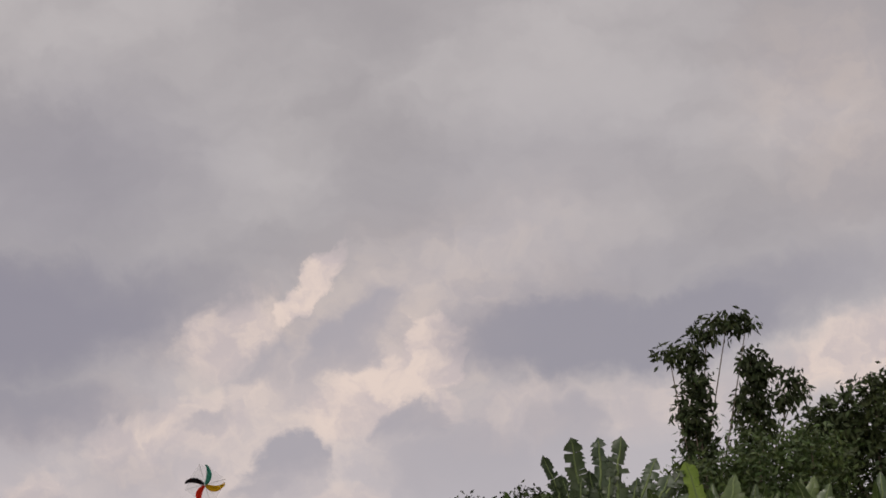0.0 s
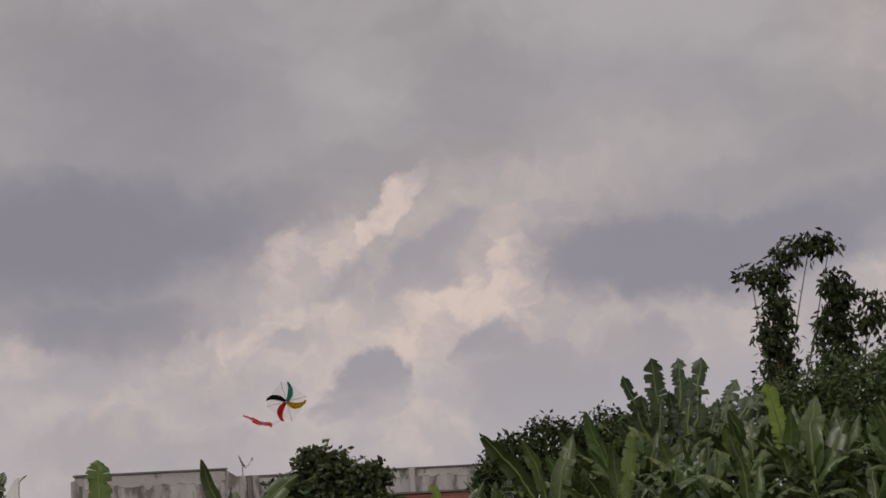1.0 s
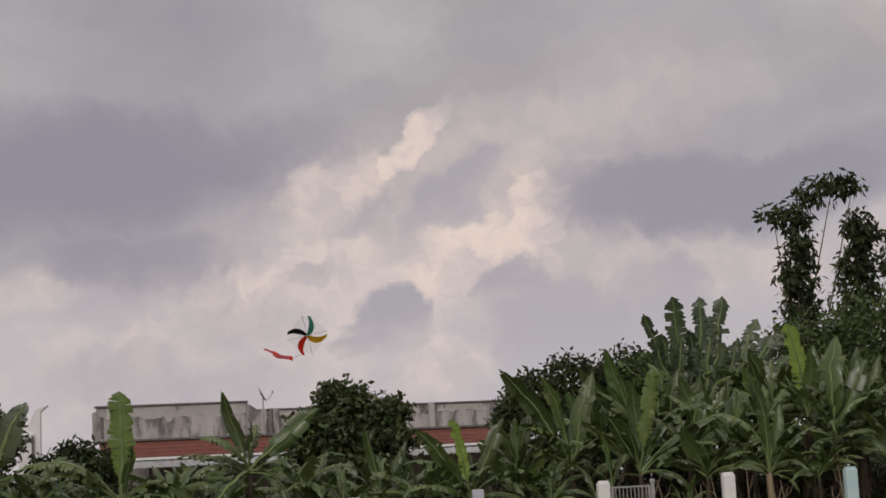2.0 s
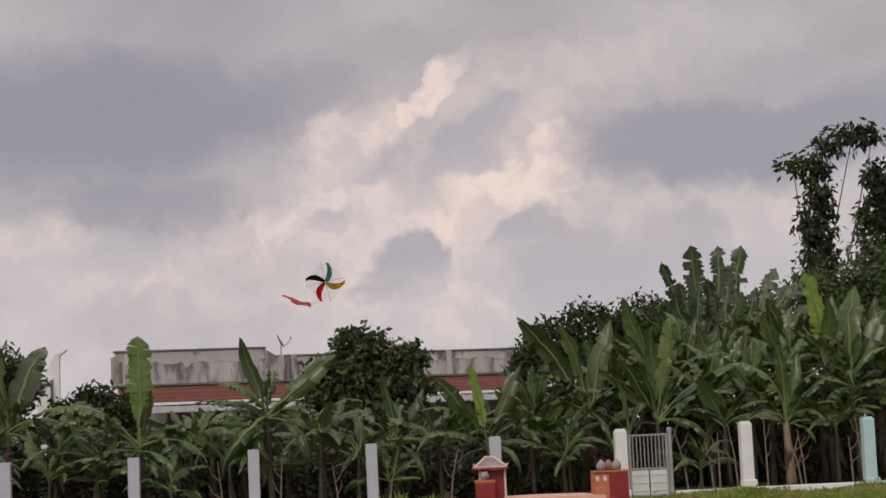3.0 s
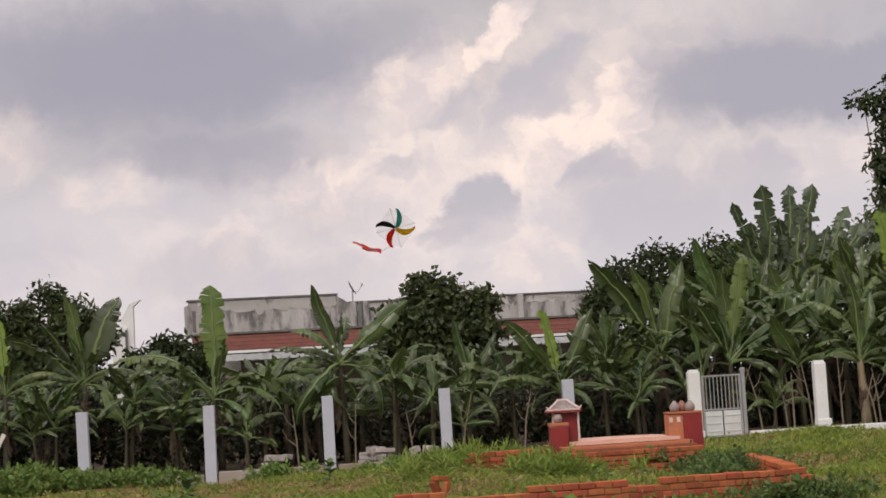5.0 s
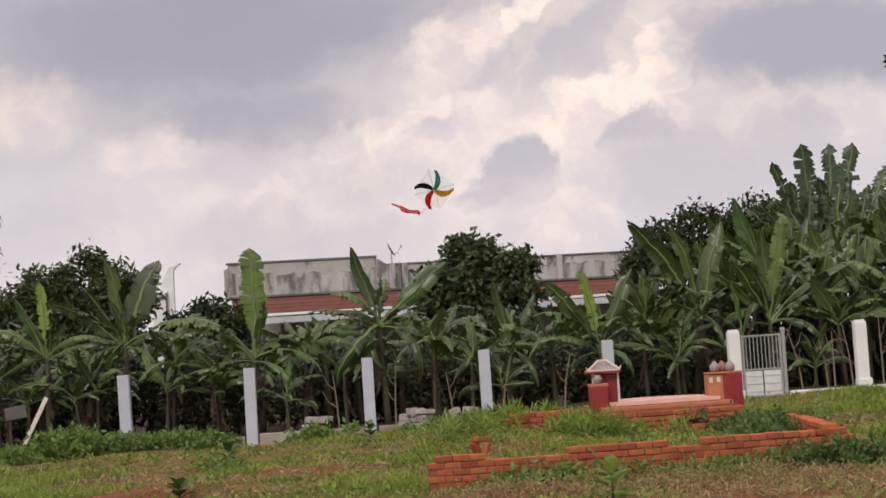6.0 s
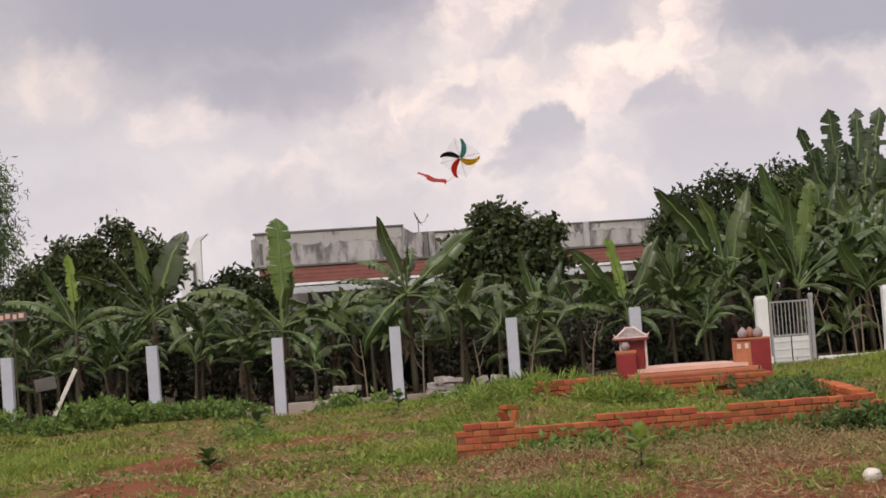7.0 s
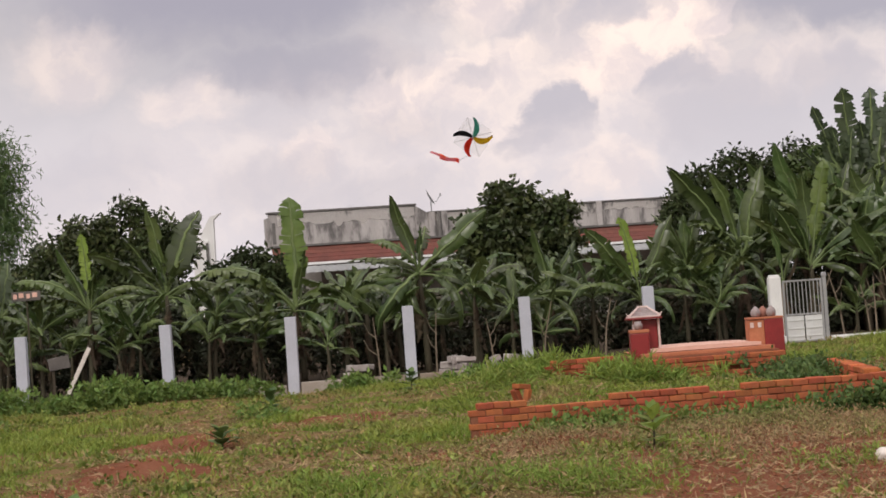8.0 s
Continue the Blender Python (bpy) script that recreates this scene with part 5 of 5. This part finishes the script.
def build_dry_grass():
    """Flattened dead stalks and leaves among the grass."""
    r = np.random.default_rng(134)
    k = 90000
    y = 12.5 + 27 * r.random(k) ** 0.8
    x = (r.random(k) - 0.46) * (0.62 * y + 1.5)
    clump = F_MID(x + 11, y * 0.6 + 7) + 0.6 * F_BIG(x * 0.8 + 5, y * 0.4)
    keep = clump - 0.33 * ((x < 0) & (y > 18)) + 0.3 * ((x > 0.2) & (y > 18.5) & (y < 22.7)) + 0.7 * parched(x, y) > r.uniform(0.6, 1.3, k)
    x, y = x[keep], y[keep]
    k = len(x)
    a, long = r.random(k) * 2 * math.pi, r.uniform(0.05, 0.16, k)
    p = np.stack([x, y, ground_height(x, y) + r.uniform(0.005, 0.05, k)], 1)
    way = np.stack([np.cos(a), np.sin(a), r.normal(0.1, 0.3, k)], 1) * long[:, None]
    side = np.stack([-np.sin(a), np.cos(a), r.normal(0, 0.5, k)], 1) * r.uniform(0.004, 0.011, (k, 1))
    v = np.stack([p - side, p + side, p + way], 1).reshape(-1, 3)
    tagged(raw("dry_grass", v, np.arange(3 * k).reshape(-1, 3), STRAW), "flattened straw-coloured dead grass", "grass", kind="stuff")


STRAW = surface("dead_straw", (0.40, 0.29, 0.15), (0.28, 0.19, 0.10), 1.5, 0.8, 0.0, 20.0, thin=0.2, piece=0.4)
build_clods()
build_dry_grass()


def build_weeds(name, spots, label, seed, size=0.11, material=WEED, tall=0.35, per=14, slim=0.5):
    """Leafy weeds: spots of x, y, spread and count."""
    r = np.random.default_rng(seed)
    c = []
    for x, y, sx, sy, k, h in spots:
        px, py = r.normal(x, sx, k), r.normal(y, sy, k)
        c.append(np.stack([px, py, ground_height(px, py) + h * r.random(k)], 1))
    v, f = leaf_cloud(r, np.concatenate(c), size, 0.05, per, -0.5, slim)
    return tagged(raw(name, v, f, material), label, "weeds", kind="stuff")


build_weeds("weeds", [(-8.7, 36.9, 0.35, 0.6, 170, 0.5), (-9.4, 38.2, 0.4, 0.5, 120, 0.34), (-7.5, 38.2, 0.3, 0.5, 130, 0.24), (-6.7, 38.7, 0.28, 0.4, 110, 0.55), (-6.0, 39.0, 0.25, 0.3, 60, 0.3), (-5.4, 38.9, 0.4, 0.3, 100, 0.25), (-9.6, 35.2, 0.5, 0.9, 200, 0.34), (-8.9, 33.5, 0.5, 0.7, 90, 0.2), (-4.6, 39.2, 0.5, 0.3, 90, 0.3), (0.9, 38.6, 0.5, 0.4, 60, 0.25), (-1.9, 39.3, 0.4, 0.2, 40, 0.25)], "lush green weeds along the fence foot", 140, 0.12, per=18)
build_weeds("weeds", [(1.7, 30.7, 0.5, 0.3, 130, 0.36), (0.8, 30.2, 0.3, 0.5, 50, 0.28), (2.6, 29.4, 0.25, 0.25, 110, 0.26), (3.2, 29.4, 0.4, 0.3, 40, 0.14)], "tall bright grass tufts on the grave mound", 141, 0.2, TUFT, 0.4, 12, 0.1)
build_weeds("weeds", [(5.25, 29.2, 0.35, 0.6, 200, 0.34), (4.8, 28.2, 0.3, 0.4, 60, 0.18), (5.1, 26.9, 0.14, 0.7, 130, 0.4), (5.0, 25.3, 0.14, 0.6, 50, 0.25), (5.1, 22.75, 0.3, 0.2, 120, 0.25), (4.6, 22.7, 0.3, 0.12, 40, 0.12)], "dark green weeds beside the brick wall", 142, 0.085, SHADEWEED)
build_weeds("weeds", [(1.6, 22.62, 0.28, 0.12, 44, 0.18), (1.15, 22.45, 0.25, 0.1, 24, 0.1), (2.9, 22.8, 0.6, 0.08, 50, 0.12), (3.9, 22.85, 0.4, 0.1, 30, 0.1), (-3.0, 30.5, 0.3, 0.3, 22, 0.14)], "small weeds at the foot of the brick wall", 143, 0.09)


build_weeds("weeds", [(2.2, 17.8, 1.1, 0.7, 260, 0.05), (3.6, 19.9, 0.9, 0.9, 420, 0.06), (1.0, 20.6, 0.9, 0.6, 300, 0.06), (2.6, 21.4, 1.3, 0.5, 480, 0.08), (4.2, 21.3, 0.8, 0.5, 260, 0.08), (3.4, 15.6, 0.8, 0.5, 90, 0.05), (0.6, 16.7, 0.6, 0.5, 240, 0.07), (-1.3, 15.8, 0.6, 0.4, 120, 0.06)],
            "low creeping growth over bare soil", 144, 0.055, CREEPER, 0.1, 8, 0.3)
build_weeds("weeds", [(0.85, 16.6, 0.42, 0.3, 420, 0.09), (-1.15, 16.9, 0.3, 0.25, 200, 0.08), (3.4, 17.2, 0.5, 0.15, 90, 0.06)], "bright green low grass clump on worn ground", 146, 0.08, TUFT, 0.1, 7, 0.2)


def build_ground_cover():
    """Small broad-leaved clumps that break up the grass."""
    r = np.random.default_rng(145)
    k = 26000
    y = 12.5 + 27.0 * r.random(k) ** 0.85
    x = (r.random(k) - 0.47) * (0.62 * y + 1.5)
    clump = 0.55 * F_SMALL(x * 0.8 + 7, y * 0.5) + 0.45 * F_MID(x + 3, y * 0.6 + 9)
    keep = (clump > 0.55) & (r.random(k) > 0.95 * parched(x, y)) & (r.random(k) > np.clip(bare(x, y) * 1.3 - 0.3, 0, 0.97)) & ~((np.abs(x - 3.9) < 1.3) & (y > 30.0) & (y < 33))
    x, y, clump = x[keep], y[keep], clump[keep]
    z = ground_height(x, y) + (0.01 + 0.3 * (clump - 0.55)) * r.random(len(x))
    v, f = leaf_cloud(r, np.stack([x, y, z], 1), 0.075, 0.035, 6, -0.7, 0.5)
    tagged(raw("ground_cover", v, f, COVER), "small broad-leaved weeds growing through the grass", "weeds", kind="stuff")


COVER = surface("ground_cover_leaf", (0.12, 0.175, 0.032), (0.27, 0.31, 0.065), 2.2, 0.6, 0.0, 20.0, (0.36, 0.27, 0.11), (0.53, 0.66), thin=0.25, piece=0.45)
build_ground_cover()


def build_sapling(x, y, high, seed, label, leaf_long=0.25, material=SHADEWEED):
    r = np.random.default_rng(seed)
    plant = thing("sapling", pose(x, y, gz(x, y) - 0.01), label, "plant", "young plants")
    part("stem", tube(bmesh.new(), [(0, 0, 0), (0.01, 0, high * 0.5), (0, 0.01, high * 0.9)], [0.012, 0.009, 0.005], 6), STEM, plant)
    for i in range(13):
        bm = bmesh.new()
        spine = [bm.verts.new((leaf_long * t, 0, -0.25 * leaf_long * t * t)) for t in (0, 0.35, 0.7, 1.0)]
        for s in (-1, 1):
            edge = [bm.verts.new((leaf_long * t, s * leaf_long * w, leaf_long * (0.06 - 0.25 * t * t))) for t, w in ((0.35, 0.32), (0.7, 0.28))]
            for f in ((spine[0], spine[1], edge[0]), (spine[1], spine[2], edge[1], edge[0]), (spine[2], spine[3], edge[1])):
                bm.faces.new(f if s > 0 else f[::-1])
        leaf = part("leaf", bm, material, plant)
        q = (i + 1) / 13
        s = 1.25 - 0.5 * q
        leaf.matrix_basis = Matrix.Translation((0, 0, high * (0.12 + 0.82 * q))) @ pose(0, 0, 0, 0, -10 - 45 * q + r.normal(0, 10), i * 137.5) @ Matrix.Diagonal((s, s, s, 1))
    return plant


build_sapling(1.87, 18.9, 0.36, 150, "young broad-leaved plant growing in bare soil", material=TUFT)
build_sapling(-2.85, 24.1, 0.24, 151, "small dark seedling in red soil")
build_sapling(-2.9, 31.5, 0.42, 152, "small leafy plant in the grass")
build_sapling(-0.75, 35.5, 0.4, 153, "small leafy plant in the grass")
build_sapling(-3.2, 16.2, 0.2, 154, "small seedling in the grass")


def build_stone(x, y, size, material, label, seed, name="stone", flat=0.8):
    bm = bmesh.new()
    bmesh.ops.create_icosphere(bm, subdivisions=3, radius=size)
    for v in bm.verts:
        v.co *= 1 + 0.16 * noise.noise(v.co * (1.4 / size) + Vector((seed, 0, 0)))
        v.co.z *= flat
    ob = link(name, bm, material, smooth=True)
    ob.matrix_world = pose(x, y, gz(x, y) + size * flat * 0.7, 0, 0, seed * 40)
    return tagged(ob, label, "stone")


build_stone(3.67, 17.1, 0.085, PALESTONE, "pale round stone lying on red soil", 3)
r = np.random.default_rng(160)
for i in range(22):
    x, y = ((0.15, 1.0, -2.15, 0.4)[i % 4]) + r.normal(0, 0.22), 42.0 + r.uniform(-0.4, 0.5)
    size = r.uniform(0.16, 0.42), r.uniform(0.15, 0.3), r.uniform(0.07, 0.16)
    chunk = boxed(size, (0, 0, 0), 0.02)
    for v in chunk.verts:
        v.co += 0.03 * noise.noise_vector(v.co * 6 + Vector((i, 0, 0)))
    ob = link("rubble_block", chunk, STONE)
    ob.matrix_world = pose(x, y, gz(x, y) + 0.08 + 0.3 * (i % 3) * 0.45, r.normal(0, 8), r.normal(0, 8), r.uniform(0, 180))
    tagged(ob, "pale broken concrete block in a heap behind the fence", "rubble", "rubble heap")


def build_bare_stems():
    """Thin leafless stalks in the shade behind the gate and the low walls."""
    r = np.random.default_rng(170)
    for i in range(16):
        x, y = (7.9 + i * 0.42 if i < 11 else -1.5 + (i - 11) * 1.2) + r.normal(0, 0.1), 41.4 + r.uniform(0, 1.2)
        stalk = thing("bare_stem", pose(x, y, gz(x, y) - 0.02), "thin pale leafless stalk in the thicket", "stem", "bare stems")
        high, sway = r.uniform(0.9, 1.7), r.normal(0, 0.16)
        part("stalk", tube(bmesh.new(), [(0, 0, 0), (sway * 0.3, 0, high * 0.5), (sway, 0, high)], [0.022, 0.017, 0.008], 6), PALEBARK, stalk)
        for k in range(2):
            z, d = high * (0.45 + 0.25 * k), r.choice([-1, 1]) * r.uniform(0.12, 0.3)
            part("twig", tube(bmesh.new(), [(sway * 0.5, 0, z), (sway * 0.5 + d * 0.6, 0.02, z + 0.12), (sway * 0.5 + d, 0.03, z + 0.34)], [0.01, 0.008, 0.004], 5), PALEBARK, stalk)


PALEBARK = surface("pale_dry_stalk", (0.26, 0.21, 0.15), (0.17, 0.13, 0.095), 4.0, 0.9, 0.2, 30.0)
build_bare_stems()


def build_board():
    board = thing("leaning_board", pose(-8.0, 42.0, 0.7), "pale plank leaning against a grey sheet", "board")
    part("plank", boxed((0.09, 0.04, 1.1), (0.1, 0, 0.0), 0.01, Matrix.Rotation(radians(28), 4, "Y")), PALESTONE, board)
    part("sheet", boxed((0.46, 0.05, 0.27), (-0.36, 0.3, 0.2), 0.01, Matrix.Rotation(radians(-8), 4, "Y")), DULLBOARD, board, "grey weathered sheet")
    part("prop", boxed((0.06, 0.06, 0.75), (-0.5, 0.35, -0.33), 0.01), STEM, board)


build_board()


def build_sign():
    sign = thing("small_sign", pose(-8.97, 42.3, 0.00), "small pale sign with orange marks among leaves", "sign")
    part("board", boxed((0.62, 0.03, 0.2), (0, 0, 2.38), 0.01), DULLBOARD, sign)
    part("pole", boxed((0.035, 0.035, 2.3), (0, 0.05, 1.15), 0.006), STEM, sign)
    for i, (x, w) in enumerate(((-0.23, 0.1), (-0.1, 0.13), (0.05, 0.1), (0.19, 0.13))):
        part("mark", boxed((w * 0.8, 0.006, 0.1), (x, -0.02, 2.38 + 0.02 * (i % 2)), 0.002), PINK, sign)


build_sign()

# ---------------------------------------------------------------- kite


def plain(name, colour, thin=0.4, clear=0.0):
    m = bpy.data.materials.new(name)
    m.use_nodes = True
    n = Nodes(m.node_tree)
    grain = n.noise(n.add("ShaderNodeTexCoord").outputs["Object"], 9.0, 3.0).outputs["Fac"]
    tone = n.mix(n.ramp(grain, 0.3, 0.7), colour, tuple(c * 0.82 for c in colour))
    bsdf, lets = n.add("ShaderNodeBsdfPrincipled"), n.add("ShaderNodeBsdfTranslucent")
    n.put(bsdf.inputs["Base Color"], tone)
    bsdf.inputs["Roughness"].default_value = 0.45
    n.put(lets.inputs[0], tone)
    blend = n.add("ShaderNodeMixShader")
    blend.inputs[0].default_value = thin
    n.put(blend.inputs[1], bsdf.outputs[0])
    n.put(blend.inputs[2], lets.outputs[0])
    result = blend.outputs[0]
    if clear:
        over = n.add("ShaderNodeMixShader")
        over.inputs[0].default_value = clear
        n.put(over.inputs[1], result)
        n.put(over.inputs[2], n.add("ShaderNodeBsdfTransparent").outputs[0])
        result = over.outputs[0]
    n.put(n.add("ShaderNodeOutputMaterial").inputs[0], result)
    return m


def build_kite():
    centre = Vector((0.6, 31, 4.15))
    kite = thing("pinwheel_kite", Matrix.Translation(centre) @ pose(0, 0, 0, 14, 0, -12), "pinwheel kite with red, yellow, black and green vanes", "kite")
    film = plain("clear_film", (0.8, 0.82, 0.82), 0.5, 0.8)
    for k in range(4):
        a = radians(100 + 90 * k)
        part("rod", tube(bmesh.new(), [(0, 0, 0), (0.33 * math.cos(a), 0, 0.33 * math.sin(a))], [0.004, 0.003], 5), METAL, kite, "thin pale rod")
    rim = [Vector((0.33 * math.cos(radians(100 + 90 * k)), 0.004, 0.33 * math.sin(radians(100 + 90 * k)))) for k in range(4)]
    for k in range(4):
        cell = bmesh.new()
        cell.faces.new([cell.verts.new(p) for p in (Vector((0, 0.004, 0)), rim[k], (rim[k] + rim[(k + 1) % 4]) * 0.56, rim[(k + 1) % 4])])
        bmesh.ops.solidify(cell, geom=cell.faces[:], thickness=0.001)
        part("film_panel", cell, film, kite, "clear plastic film")
    for name, colour, start in (("black", (0.012, 0.012, 0.014), 138), ("green", (0.10, 0.42, 0.32), 48), ("yellow", (0.80, 0.54, 0.03), -34), ("red", (0.82, 0.06, 0.03), 222)):
        bm = bmesh.new()
        inner, outer = [], []
        for i in range(13):
            t = i / 12
            d = 0.015 + 0.3 * t
            a = radians(start) + 0.15 * t + 0.42 * t * t
            spread = 0.01 + 0.038 * math.sin(math.pi * min(1, 0.12 + 0.74 * t)) ** 1.3
            mid = Vector((d * math.cos(a), -0.02 - 0.05 * math.sin(math.pi * t), d * math.sin(a)))
            across = Vector((-math.sin(a), 0.35, math.cos(a)))
            inner.append(bm.verts.new(mid - across * spread))
            outer.append(bm.verts.new(mid + across * spread))
        for i in range(12):
            bm.faces.new((inner[i], inner[i + 1], outer[i + 1], outer[i]))
        bmesh.ops.solidify(bm, geom=bm.faces[:], thickness=0.002)
        part("vane", bm, plain(name + "_film", colour, 0.6), kite, name + " curved vane", smooth=True)
    hub = bmesh.new()
    bmesh.ops.create_uvsphere(hub, u_segments=10, v_segments=8, radius=0.016)
    part("hub", hub, METAL, kite)
    home = kite.matrix_world.inverted()
    part("kite_line", tube(bmesh.new(), [home @ Vector(p) for p in (centre, (-3.4, 20, 1.5), (-7.0, 11, 0.0))], [0.0003] * 3, 4), METAL, kite, "very thin kite line")
    part("tail_cord", tube(bmesh.new(), [(-0.06, 0, -0.28), (-0.17, 0, -0.3), (-0.28, 0, -0.37)], [0.003, 0.003, 0.003], 5), METAL, kite)
    for k, colour in enumerate(((0.85, 0.10, 0.05), (0.88, 0.17, 0.06), (0.85, 0.30, 0.36))):
        bm = bmesh.new()
        a = []
        for t in np.linspace(0, 1, 10):
            mid = Vector((-0.27 - 0.3 * t - 0.14 * (k == 2) * t, 0.03 * math.sin(4 * t + k), -0.37 + (0.09 + 0.05 * k) * t + 0.015 * math.sin(7 * t + k)))
            a.append([bm.verts.new(mid + Vector((0.004 * g, 0.006 * g, (0.026 - 0.012 * t) * g))) for g in (-1, 1)])
        for p, q in zip(a, a[1:]):
            bm.faces.new((p[0], p[1], q[1], q[0]))
        bmesh.ops.solidify(bm, geom=bm.faces[:], thickness=0.002)
        part("tail_ribbon", bm, plain("tail_film_%s" % "abc"[k], colour, 0.4), kite, "red-orange ribbon tail")


build_kite()
